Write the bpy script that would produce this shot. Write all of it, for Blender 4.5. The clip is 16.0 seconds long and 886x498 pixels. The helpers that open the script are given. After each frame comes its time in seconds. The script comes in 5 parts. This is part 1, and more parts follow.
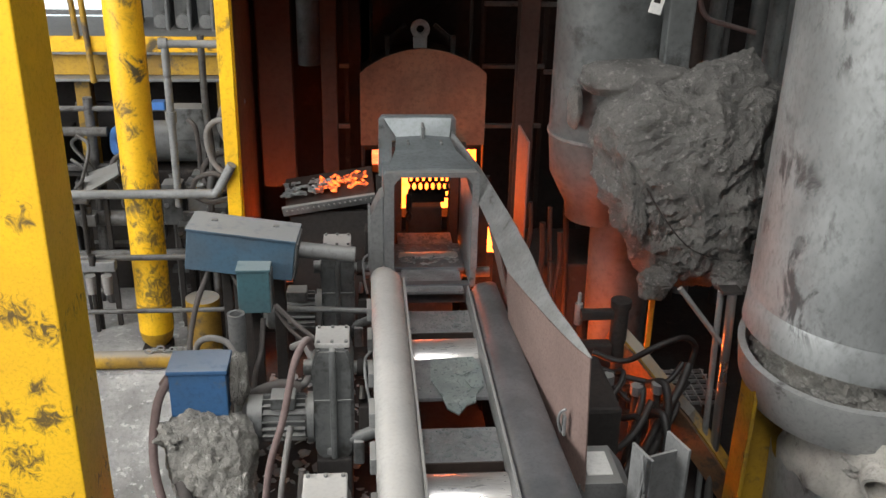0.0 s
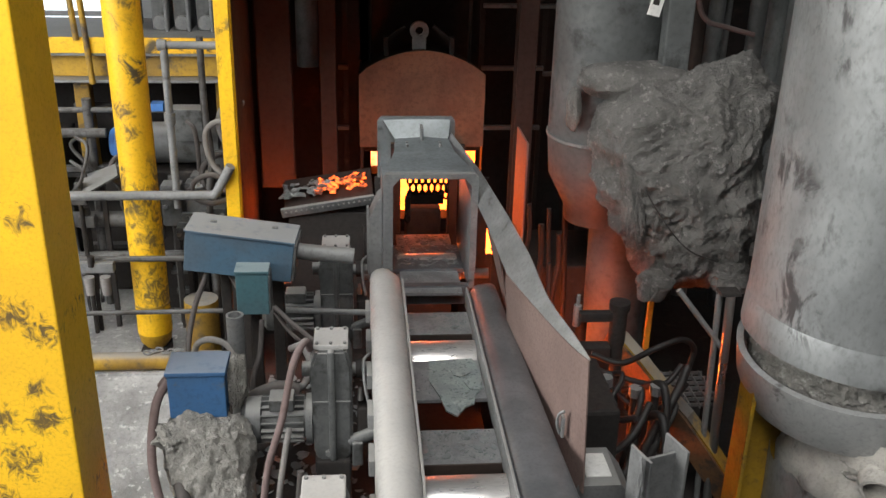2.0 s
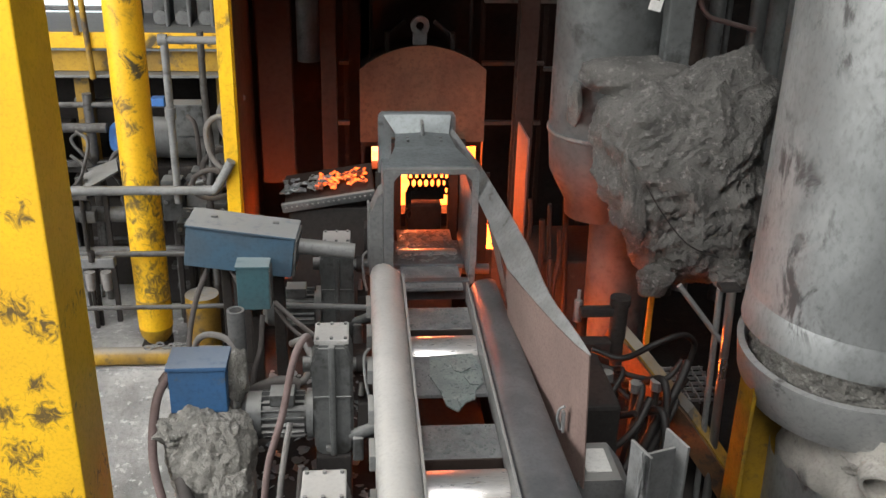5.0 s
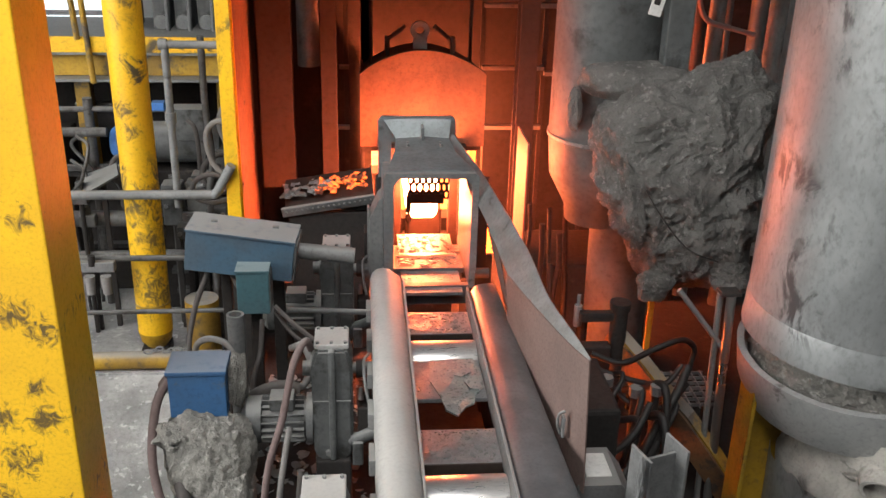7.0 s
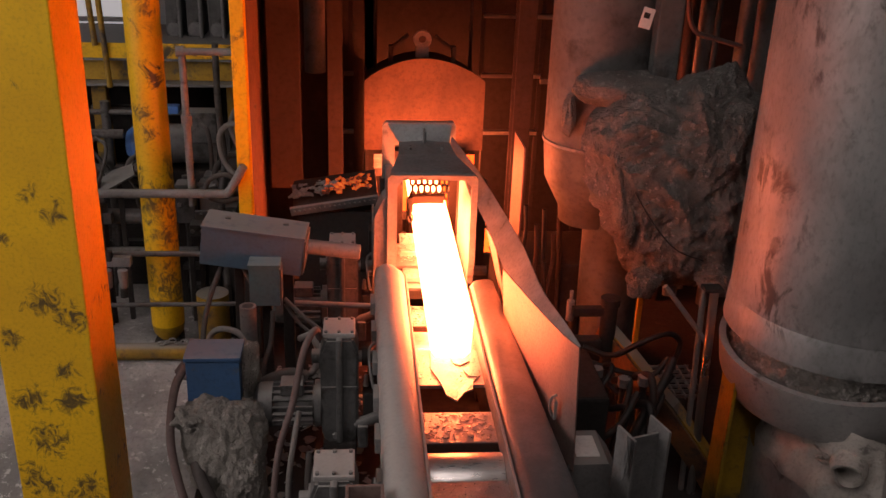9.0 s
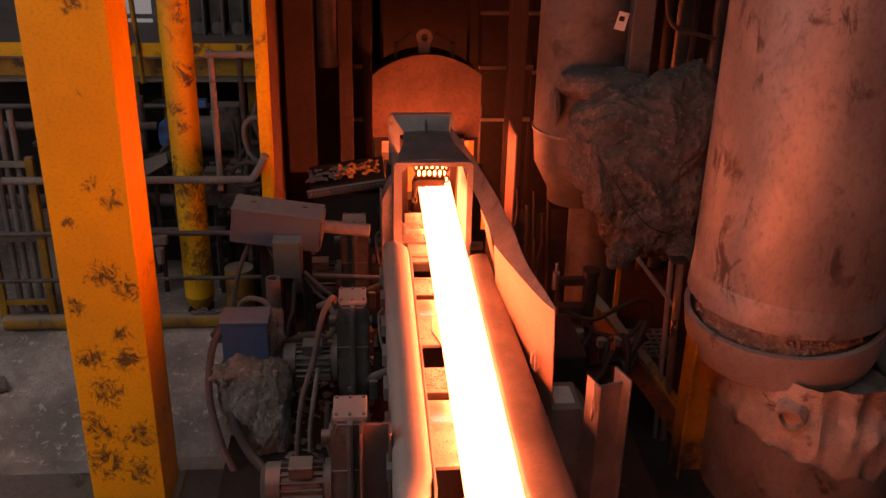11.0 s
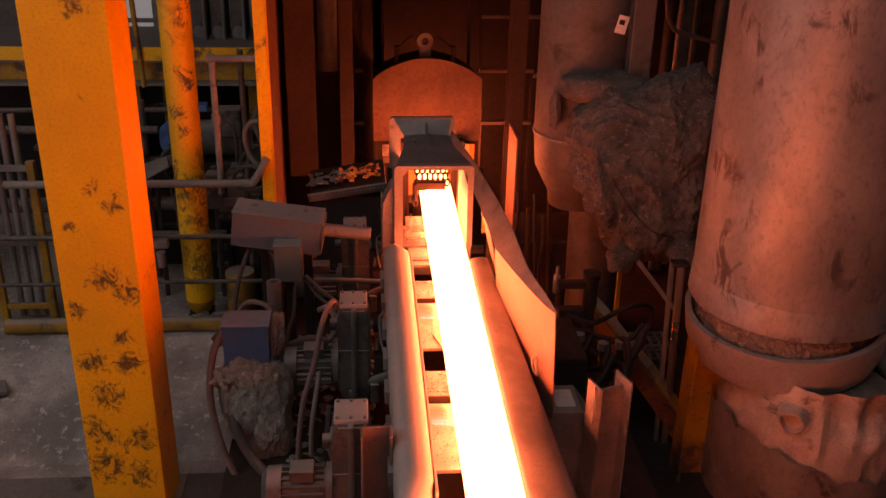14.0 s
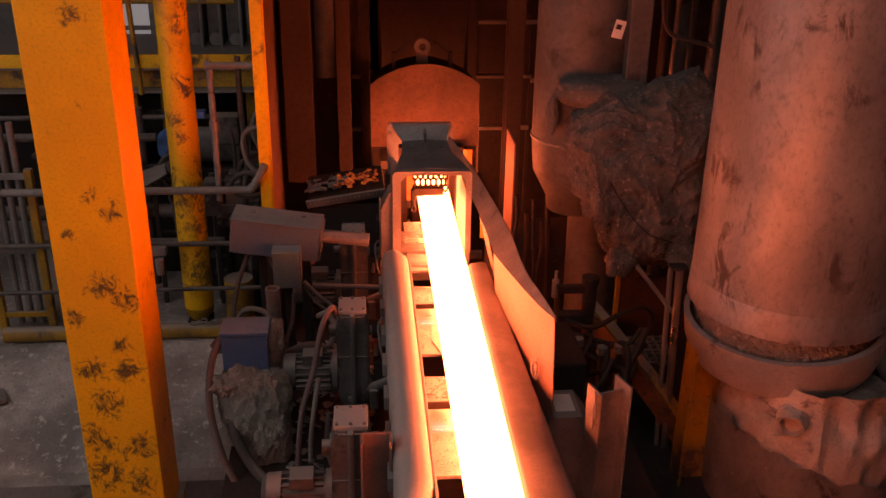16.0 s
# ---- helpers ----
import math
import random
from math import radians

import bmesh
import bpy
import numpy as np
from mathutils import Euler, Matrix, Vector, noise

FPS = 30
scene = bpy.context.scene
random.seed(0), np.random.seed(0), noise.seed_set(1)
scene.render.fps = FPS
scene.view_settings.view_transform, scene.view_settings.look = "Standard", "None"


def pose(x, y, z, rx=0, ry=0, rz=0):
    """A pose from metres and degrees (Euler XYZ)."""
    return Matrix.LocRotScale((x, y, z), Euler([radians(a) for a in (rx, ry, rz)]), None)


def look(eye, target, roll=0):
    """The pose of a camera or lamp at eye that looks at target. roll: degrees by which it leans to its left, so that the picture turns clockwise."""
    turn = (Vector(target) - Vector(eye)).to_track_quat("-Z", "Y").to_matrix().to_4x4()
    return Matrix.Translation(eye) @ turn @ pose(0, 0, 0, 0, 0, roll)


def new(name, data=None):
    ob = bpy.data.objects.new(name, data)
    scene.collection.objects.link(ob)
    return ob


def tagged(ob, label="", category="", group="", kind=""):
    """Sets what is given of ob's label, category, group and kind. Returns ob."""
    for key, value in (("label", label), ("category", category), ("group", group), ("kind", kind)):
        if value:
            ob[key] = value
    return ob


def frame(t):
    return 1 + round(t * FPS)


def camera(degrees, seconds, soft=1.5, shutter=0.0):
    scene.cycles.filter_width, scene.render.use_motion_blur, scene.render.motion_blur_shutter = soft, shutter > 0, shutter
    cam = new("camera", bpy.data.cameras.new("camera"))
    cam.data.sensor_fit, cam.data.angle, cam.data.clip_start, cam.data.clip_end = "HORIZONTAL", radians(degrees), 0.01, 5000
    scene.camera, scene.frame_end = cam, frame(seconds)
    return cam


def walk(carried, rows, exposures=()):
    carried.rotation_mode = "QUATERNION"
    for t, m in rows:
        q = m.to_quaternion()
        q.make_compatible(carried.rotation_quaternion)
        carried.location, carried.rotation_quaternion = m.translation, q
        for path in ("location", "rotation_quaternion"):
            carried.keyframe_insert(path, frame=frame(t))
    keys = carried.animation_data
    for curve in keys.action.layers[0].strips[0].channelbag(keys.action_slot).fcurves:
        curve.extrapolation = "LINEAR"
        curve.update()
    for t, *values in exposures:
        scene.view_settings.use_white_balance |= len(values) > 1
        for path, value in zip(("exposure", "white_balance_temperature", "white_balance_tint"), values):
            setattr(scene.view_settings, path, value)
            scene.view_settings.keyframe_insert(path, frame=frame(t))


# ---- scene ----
cam = camera(50, 16.0, soft=1.5)
PATH = [
    (0, pose(-0.377, 0.000, 2.900, 66.74, -1.28, -4.77)),
    (0.5, pose(-0.377, 0.000, 2.900, 66.78, -1.29, -4.81)),
    (1, pose(-0.377, 0.000, 2.900, 66.79, -1.33, -4.83)),
    (1.5, pose(-0.377, 0.000, 2.900, 66.84, -1.37, -4.81)),
    (2, pose(-0.377, 0.000, 2.900, 66.84, -1.37, -4.81)),
    (2.5, pose(-0.377, 0.000, 2.900, 66.79, -1.32, -4.82)),
    (3, pose(-0.377, 0.000, 2.900, 66.76, -1.33, -4.78)),
    (3.5, pose(-0.377, 0.000, 2.900, 66.77, -1.28, -4.80)),
    (4, pose(-0.377, 0.000, 2.900, 66.54, -1.38, -4.77)),
    (6.5, pose(-0.377, 0.000, 2.900, 66.73, -1.38, -4.76)),
    (7, pose(-0.377, 0.000, 2.900, 66.82, -1.42, -4.75)),
    (7.5, pose(-0.377, 0.000, 2.900, 66.77, -1.47, -4.73)),
    (8, pose(-0.377, 0.000, 2.900, 66.30, -1.36, -4.77)),
    (8.5, pose(-0.377, -0.015, 2.904, 66.61, -1.34, -4.77)),
    (9, pose(-0.426, -0.281, 2.972, 67.17, -1.92, -4.80)),
    (9.2, pose(-0.434, -0.408, 3.009, 67.03, -1.87, -4.84)),
    (10.2, pose(-0.422, -0.870, 3.223, 66.09, -1.25, -4.48)),
    (11.5, pose(-0.426, -0.925, 3.265, 65.58, -1.28, -4.38)),
    (12, pose(-0.426, -0.925, 3.265, 65.66, -1.28, -4.38)),
    (12.5, pose(-0.426, -0.925, 3.265, 65.74, -1.21, -4.40)),
    (13, pose(-0.426, -0.925, 3.265, 65.80, -1.21, -4.40)),
    (13.5, pose(-0.426, -0.925, 3.265, 65.80, -1.21, -4.40)),
    (14, pose(-0.426, -0.925, 3.265, 65.86, -1.19, -4.40)),
    (14.5, pose(-0.426, -0.925, 3.265, 65.98, -1.02, -4.47)),
    (15, pose(-0.426, -0.925, 3.265, 66.26, -1.04, -4.47)),
    (15.5, pose(-0.426, -0.925, 3.265, 66.36, -0.89, -4.54)),
    (16, pose(-0.426, -0.925, 3.265, 66.19, -0.89, -4.63)),
]
EXPOSURES = [(0, 0.18, 6500, 10), (6.4, 0.18, 6500, 10), (7.0, 0.05, 6500, 10), (7.5, -0.32, 6550, 12), (8.0, -0.76, 6800, 17), (8.6, -1.5, 7100, 23), (9.0, -1.95, 7300, 27), (10.4, -2.9, 7700, 32), (16, -2.9, 7700, 32)]
walk(cam, PATH, EXPOSURES)

# ---- world and hall light ----
world = bpy.data.worlds.new("world")
scene.world = world
world.use_nodes = True
wn = world.node_tree.nodes
sky = wn.new("ShaderNodeTexSky")
sky.sky_type, sky.sun_disc = "NISHITA", False
sky.sun_elevation, sky.sun_rotation = radians(40), radians(200)
world.node_tree.links.new(sky.outputs[0], wn["Background"].inputs[0])
wn["Background"].inputs[1].default_value = 0.08


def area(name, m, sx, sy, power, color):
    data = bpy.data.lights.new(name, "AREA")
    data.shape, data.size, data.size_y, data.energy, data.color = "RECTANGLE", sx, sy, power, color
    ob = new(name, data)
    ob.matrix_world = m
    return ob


# added area lamps for daylight, in assumed unseen openings in roof and west wall
area("added_roof_daylight", look((-1.0, -1.0, 8.4), (0.3, 3.3, 0.3)), 4.6, 5.0, 590, (1.0, 0.98, 0.945))
area("added_side_daylight", look((-5.9, 1.4, 3.5), (0.2, 4.0, 0.7)), 4.6, 2.4, 600, (1.0, 0.98, 0.945))


# ---- materials ----
def mix(nt, fac, a, b):
    n = nt.nodes.new("ShaderNodeMix")
    n.data_type = "RGBA"
    for sock, v in ((n.inputs[0], fac), (n.inputs[6], a), (n.inputs[7], b)):
        if isinstance(v, (int, float)):
            sock.default_value = v
        elif isinstance(v, tuple):
            sock.default_value = (*v, 1)
        else:
            nt.links.new(v, sock)
    return n.outputs[2]


def ramp(nt, src, lo, hi):
    n = nt.nodes.new("ShaderNodeMapRange")
    n.interpolation_type = "SMOOTHSTEP"
    nt.links.new(src, n.inputs[0])
    n.inputs[1].default_value, n.inputs[2].default_value = lo, hi
    return n.outputs[0]


def grain(nt, scale, detail=6, rough=0.6, stretch=(1, 1, 1), warp=0.0):
    co = nt.nodes.new("ShaderNodeTexCoord")
    mp = nt.nodes.new("ShaderNodeMapping")
    mp.inputs[3].default_value = stretch
    nt.links.new(co.outputs["Object"], mp.inputs[0])
    n = nt.nodes.new("ShaderNodeTexNoise")
    n.inputs["Scale"].default_value, n.inputs["Detail"].default_value = scale, detail
    n.inputs["Roughness"].default_value, n.inputs["Distortion"].default_value = rough, warp
    nt.links.new(mp.outputs[0], n.inputs[0])
    return n.outputs[0]


def upward(nt, lo=0.5, hi=0.95):
    g = nt.nodes.new("ShaderNodeNewGeometry")
    s = nt.nodes.new("ShaderNodeSeparateXYZ")
    nt.links.new(g.outputs["Normal"], s.inputs[0])
    return ramp(nt, s.outputs[2], lo, hi)


def times(nt, a, b):
    n = nt.nodes.new("ShaderNodeMath")
    n.operation = "MULTIPLY"
    for sock, v in zip(n.inputs, (a, b)):
        if isinstance(v, (int, float)):
            sock.default_value = v
        else:
            nt.links.new(v, sock)
    return n.outputs[0]


def surface(name, base, second, worn=None, rough=0.6, metal=0.0, big=2.0, fine=40.0, worn_at=(0.6, 0.68), worn_scale=5.0,
            dust=None, dust_amount=0.8, bump=0.15, stretch=(1, 1, 1), warp=0.0, cluster=None, relief=0.01):
    """Base and second colour by two scales of grain, worn spots, dust on upward faces."""
    m = bpy.data.materials.new(name)
    m.use_nodes = True
    nt = m.node_tree
    bsdf = nt.nodes["Principled BSDF"]
    large, small = grain(nt, big, 5, 0.6, stretch), grain(nt, fine, 6, 0.65, stretch)
    col = mix(nt, ramp(nt, large, 0.35, 0.65), base, second)
    col = mix(nt, times(nt, ramp(nt, small, 0.45, 0.75), 0.45), col, tuple(c * 0.55 for c in second))
    if worn:
        spots = ramp(nt, grain(nt, worn_scale, 9, 0.68, stretch, warp), *worn_at)
        if cluster:
            spots = times(nt, spots, ramp(nt, grain(nt, cluster, 3, 0.5), 0.47, 0.58))
        col = mix(nt, spots, col, worn)
    if dust:
        cover = times(nt, times(nt, upward(nt), ramp(nt, grain(nt, 9, 6, 0.7), 0.12, 0.5)), dust_amount)
        col = mix(nt, cover, col, dust)
    nt.links.new(col, bsdf.inputs["Base Color"])
    bsdf.inputs["Metallic"].default_value = metal
    r = nt.nodes.new("ShaderNodeMapRange")
    nt.links.new(small, r.inputs[0])
    r.inputs[3].default_value, r.inputs[4].default_value = max(0.05, rough - 0.18), min(1, rough + 0.18)
    nt.links.new(r.outputs[0], bsdf.inputs["Roughness"])
    if bump:
        b = nt.nodes.new("ShaderNodeBump")
        b.inputs["Strength"].default_value, b.inputs["Distance"].default_value = bump, relief
        nt.links.new(small, b.inputs["Height"])
        nt.links.new(b.outputs[0], bsdf.inputs["Normal"])
    return m


def glowing(name, color, strength, dark=None, scale=8.0, lo=0.35, hi=0.6):
    m = bpy.data.materials.new(name)
    m.use_nodes = True
    nt = m.node_tree
    bsdf = nt.nodes["Principled BSDF"]
    bsdf.inputs["Base Color"].default_value = (0.08, 0.05, 0.04, 1)
    bsdf.inputs["Roughness"].default_value = 0.9
    if dark:
        col = mix(nt, ramp(nt, grain(nt, scale, 6, 0.6), lo, hi), dark, color)
        nt.links.new(col, bsdf.inputs["Emission Color"])
    else:
        bsdf.inputs["Emission Color"].default_value = (*color, 1)
    bsdf.inputs["Emission Strength"].default_value = strength
    return m


def smeared(name, source, spots, dirt):
    """A copy of a paint with oily hand and rope smears about given places (x, z, radius)."""
    m = source.copy()
    m.name = name
    nt = m.node_tree
    bsdf = nt.nodes["Principled BSDF"]
    paint = bsdf.inputs["Base Color"].links[0].from_socket
    geo = nt.nodes.new("ShaderNodeNewGeometry")
    flat = nt.nodes.new("ShaderNodeVectorMath")
    flat.operation = "MULTIPLY"
    flat.inputs[1].default_value = (1, 0, 1)
    nt.links.new(geo.outputs["Position"], flat.inputs[0])
    total = None
    for x, z, r in spots:
        d = nt.nodes.new("ShaderNodeVectorMath")
        d.operation = "DISTANCE"
        d.inputs[1].default_value = (x, 0, z)
        nt.links.new(flat.outputs[0], d.inputs[0])
        near = ramp(nt, d.outputs["Value"], r * 1.5, r * 0.1)
        if total is None:
            total = near
        else:
            n = nt.nodes.new("ShaderNodeMath")
            n.operation = "MAXIMUM"
            nt.links.new(total, n.inputs[0]), nt.links.new(near, n.inputs[1])
            total = n.outputs[0]
    n = nt.nodes.new("ShaderNodeMath")
    n.operation = "MULTIPLY_ADD"
    nt.links.new(total, n.inputs[0])
    n.inputs[1].default_value = 0.30
    nt.links.new(grain(nt, 21, 9, 0.68, (1, 1, 0.75), 1.3), n.inputs[2])
    cover = times(nt, ramp(nt, n.outputs[0], 0.69, 0.88), 0.9)
    nt.links.new(mix(nt, cover, paint, dirt), bsdf.inputs["Base Color"])
    return m


DUST = (0.27, 0.27, 0.26)
YELLOW = surface("yellow_paint", (0.82, 0.49, 0.010), (0.68, 0.38, 0.012), (0.07, 0.055, 0.03), 0.5, 0, 1.5, 60, (0.50, 0.60), 7.0, bump=0.06, warp=0.7, cluster=2.0)
CLEAN_YELLOW = surface("clean_yellow_paint", (0.82, 0.49, 0.010), (0.70, 0.40, 0.012), (0.16, 0.11, 0.03), 0.5, 0, 1.5, 60, (0.64, 0.72), 9.0, bump=0.06, warp=0.7, cluster=2.0)
COLUMN_YELLOW = smeared("smeared_yellow_paint", CLEAN_YELLOW, [
    (-1.72, 1.66, 0.07), (-1.64, 1.58, 0.09), (-1.85, 1.45, 0.05), (-1.72, 1.19, 0.12), (-1.63, 1.10, 0.11), (-1.90, 1.00, 0.08),
    (-1.68, 0.84, 0.09), (-1.83, 0.70, 0.12), (-1.66, 0.70, 0.13), (-1.79, 0.50, 0.16), (-1.87, 0.28, 0.16), (-1.84, 0.06, 0.18),
    (-1.64, 0.22, 0.13), (-1.67, 0.0, 0.14), (-1.70, 2.5, 0.08)], (0.035, 0.028, 0.022))
PIPE_YELLOW = smeared("stained_yellow_paint", YELLOW, [
    (-1.56, 1.02, 0.20), (-1.54, 0.80, 0.22), (-1.56, 0.45, 0.24), (-1.65, 1.53, 0.09), (-1.61, 1.42, 0.08), (-1.58, 2.1, 0.06)], (0.10, 0.07, 0.03))
# dirty yellow, also darkened for the shadow on the sloping channel
YELLOW_DIRTY_DIM = surface("dirty_dimmed_yellow_paint", (0.40, 0.235, 0.012), (0.22, 0.13, 0.02), (0.06, 0.05, 0.04), 0.6, 0, 2.5, 50, (0.52, 0.64), 4.0, dust=DUST, bump=0.1)
ZINC = surface("galvanised_sheet", (0.285, 0.30, 0.30), (0.185, 0.195, 0.195), (0.07, 0.07, 0.07), 0.5, 0.35, 2.6, 45, (0.50, 0.62), 6.0, bump=0.06, stretch=(1, 1, 0.6), warp=0.6, cluster=2.6)
# duct sheet brightened in colour for the billet light the skirt lacks
BRIGHTENED_ZINC = surface("brightened_skirt_sheet", (0.44, 0.45, 0.44), (0.34, 0.35, 0.345), (0.15, 0.15, 0.145), 0.45, 0.3, 2.6, 45, (0.60, 0.70), 6.0, bump=0.05)
CLOTH = surface("pale_lagging_cloth", (0.46, 0.44, 0.40), (0.30, 0.29, 0.265), (0.16, 0.15, 0.14), 0.9, 0, 4, 60, (0.56, 0.68), 7, bump=0.4, relief=0.015)
ZINC_OLD = surface("sooty_sheet_metal", (0.12, 0.13, 0.13), (0.075, 0.08, 0.08), (0.035, 0.035, 0.035), 0.6, 0.3, 2.5, 25, (0.55, 0.7), 3.0, bump=0.06)
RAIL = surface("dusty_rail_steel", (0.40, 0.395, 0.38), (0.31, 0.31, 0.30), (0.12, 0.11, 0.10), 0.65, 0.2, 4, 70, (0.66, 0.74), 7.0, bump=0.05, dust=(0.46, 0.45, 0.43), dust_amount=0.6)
# right guide rail, sill and ledge: darker than the left rail
RAIL_DARK = surface("dark_rail_steel", (0.135, 0.142, 0.15), (0.20, 0.205, 0.215), (0.34, 0.30, 0.27), 0.36, 0.6, 4, 70, (0.66, 0.74), 9.0, bump=0.05)
PLATE = surface("scale_guard_steel", (0.235, 0.168, 0.148), (0.18, 0.127, 0.112), (0.16, 0.13, 0.12), 0.6, 0.25, 2, 80, (0.62, 0.72), 5, bump=0.05)
STEEL = surface("grey_steel", (0.22, 0.225, 0.225), (0.14, 0.145, 0.145), (0.07, 0.065, 0.06), 0.6, 0.3, 4, 60, (0.6, 0.7), 8, bump=0.08, dust=DUST)
# darker steel copy, making up for parts lit too bright under the platform
DARKSTEEL = surface("darkened_steel", (0.11, 0.11, 0.11), (0.06, 0.058, 0.055), (0.035, 0.03, 0.028), 0.6, 0.3, 5, 60, (0.52, 0.64), 9, bump=0.1, dust=(0.20, 0.20, 0.195), dust_amount=0.6)
BLACK = surface("sooty_black_steel", (0.026, 0.022, 0.02), (0.016, 0.014, 0.013), (0.06, 0.048, 0.04), 0.75, 0.1, 3, 40, (0.6, 0.72), 6, bump=0.15)
BROWN = surface("scorched_steel", (0.036, 0.024, 0.019), (0.024, 0.016, 0.013), (0.05, 0.04, 0.035), 0.7, 0.15, 2, 30, (0.58, 0.7), 4, bump=0.08)
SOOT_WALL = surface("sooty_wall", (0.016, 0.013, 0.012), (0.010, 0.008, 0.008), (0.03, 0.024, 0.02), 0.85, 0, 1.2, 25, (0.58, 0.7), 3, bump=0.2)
# pale flecks paint the bright glints of the shiny floor
CONCRETE = surface("glint_flecked_concrete", (0.44, 0.44, 0.43), (0.20, 0.20, 0.195), (0.5, 0.5, 0.49), 0.42, 0, 1.6, 45, (0.56, 0.62), 16, bump=0.6)
FLOORPLATE = surface("floor_plate_steel", (0.20, 0.195, 0.19), (0.15, 0.145, 0.14), (0.08, 0.075, 0.07), 0.6, 0.2, 2, 40, (0.58, 0.7), 4, bump=0.1)
WOOL = surface("mineral_wool", (0.185, 0.18, 0.168), (0.11, 0.107, 0.10), (0.27, 0.26, 0.245), 0.95, 0, 5, 95, (0.55, 0.66), 26, bump=1.0, relief=0.03)
BLUE = surface("blue_paint", (0.025, 0.10, 0.24), (0.03, 0.085, 0.18), (0.07, 0.08, 0.09), 0.55, 0, 3, 60, (0.62, 0.72), 8, bump=0.05, dust=(0.19, 0.23, 0.29), dust_amount=0.95)
STEELBLUE = surface("grey_blue_paint", (0.06, 0.13, 0.20), (0.07, 0.11, 0.15), (0.12, 0.12, 0.12), 0.55, 0, 3, 60, (0.6, 0.72), 8, bump=0.05, dust=(0.33, 0.34, 0.34), dust_amount=0.95)
TEAL = surface("teal_paint", (0.06, 0.16, 0.19), (0.07, 0.13, 0.15), (0.13, 0.13, 0.13), 0.55, 0, 3, 60, (0.62, 0.72), 8, bump=0.05, dust=(0.26, 0.32, 0.33), dust_amount=0.95)
GEARGREY = surface("grey_machine_paint", (0.095, 0.10, 0.10), (0.055, 0.058, 0.058), (0.022, 0.022, 0.02), 0.6, 0, 5, 50, (0.50, 0.64), 7, bump=0.14, dust=(0.26, 0.26, 0.25), dust_amount=0.75)
RUBBER = surface("dusty_rubber", (0.055, 0.05, 0.048), (0.08, 0.07, 0.065), None, 0.8, 0, 6, 60, bump=0.1, dust=(0.2, 0.19, 0.18), dust_amount=0.5)
HOSE_RED = surface("dusty_red_hose", (0.11, 0.075, 0.07), (0.15, 0.11, 0.105), None, 0.8, 0, 6, 60, bump=0.1, dust=DUST, dust_amount=0.35)
HOSE_GREY = surface("grey_cable", (0.22, 0.21, 0.20), (0.16, 0.155, 0.15), None, 0.75, 0, 6, 60, bump=0.08, dust=DUST, dust_amount=0.5)
CHROME = surface("polished_steel_rod", (0.50, 0.50, 0.49), (0.42, 0.42, 0.41), None, 0.3, 0.9, 2, 3, bump=0.0)
ROLLER = surface("polished_roller_steel", (0.72, 0.70, 0.68), (0.55, 0.53, 0.51), (0.30, 0.25, 0.22), 0.32, 0.75, 3, 30, (0.66, 0.76), 6, bump=0.03, stretch=(0.4, 3, 3))
FLAKE = surface("mill_scale", (0.22, 0.25, 0.25), (0.32, 0.34, 0.34), (0.10, 0.11, 0.11), 0.4, 0.4, 8, 60, (0.55, 0.66), 12, bump=0.2)
SCALE = surface("grey_green_scale", (0.33, 0.38, 0.37), (0.24, 0.28, 0.275), (0.46, 0.50, 0.49), 0.3, 0.35, 8, 50, (0.55, 0.66), 14, bump=0.25)
HOODSTEEL = surface("scorched_hood_plate", (0.17, 0.105, 0.065), (0.10, 0.065, 0.045), (0.07, 0.05, 0.04), 0.6, 0.1, 2.5, 40, (0.6, 0.72), 3, bump=0.04)
PALE_WOOL = surface("pale_mineral_wool", (0.30, 0.29, 0.265), (0.19, 0.185, 0.17), (0.40, 0.39, 0.36), 0.95, 0, 5, 95, (0.55, 0.66), 26, bump=0.9, relief=0.02)
BLUEPART = surface("clean_blue_paint", (0.05, 0.17, 0.45), (0.05, 0.14, 0.36), None, 0.5, 0, 3, 40, bump=0.04)
WHITE = surface("white_label", (0.75, 0.75, 0.72), (0.62, 0.62, 0.6), None, 0.6, 0, 4, 60, bump=0.02)
HALL = surface("hall_cladding", (0.25, 0.26, 0.26), (0.18, 0.19, 0.19), (0.1, 0.1, 0.1), 0.7, 0, 0.6, 15, (0.6, 0.72), 2, bump=0.1)
HOT = glowing("white_hot_steel", (1.0, 0.172, 0.056), 210, (1.0, 0.15, 0.046), 5.0, 0.3, 0.6)
LINING = glowing("glowing_furnace_lining", (1.0, 0.16, 0.018), 9.5, (0.85, 0.08, 0.007), 5.0, 0.3, 0.62)
# glow of unseen blocks added as sources of orange light
HIDDEN_GLOW = glowing("hidden_block_glow", (1.0, 0.15, 0.018), 60, (0.7, 0.06, 0.005), 9.0, 0.35, 0.6)
EMBER = glowing("glowing_scale", (1.0, 0.14, 0.018), 3.6, (0.03, 0.003, 0.0), 18.0, 0.42, 0.62)
ROOFSTEEL = surface("blue_grey_roof_steel", (0.22, 0.245, 0.255), (0.165, 0.185, 0.19), (0.07, 0.07, 0.07), 0.42, 0.35, 4, 50, (0.6, 0.72), 8, bump=0.05)
APRON = surface("glossy_scaled_plate", (0.36, 0.37, 0.375), (0.25, 0.255, 0.26), (0.50, 0.51, 0.51), 0.32, 0.5, 9, 90, (0.60, 0.68), 40, bump=0.25)
# brown that stands for the channel's yellow paint in shadow with orange glow
SHADOW_BROWN = surface("shadow_brown_steel", (0.20, 0.10, 0.035), (0.10, 0.055, 0.03), (0.04, 0.03, 0.025), 0.7, 0.0, 4, 50, (0.52, 0.64), 7, bump=0.15)
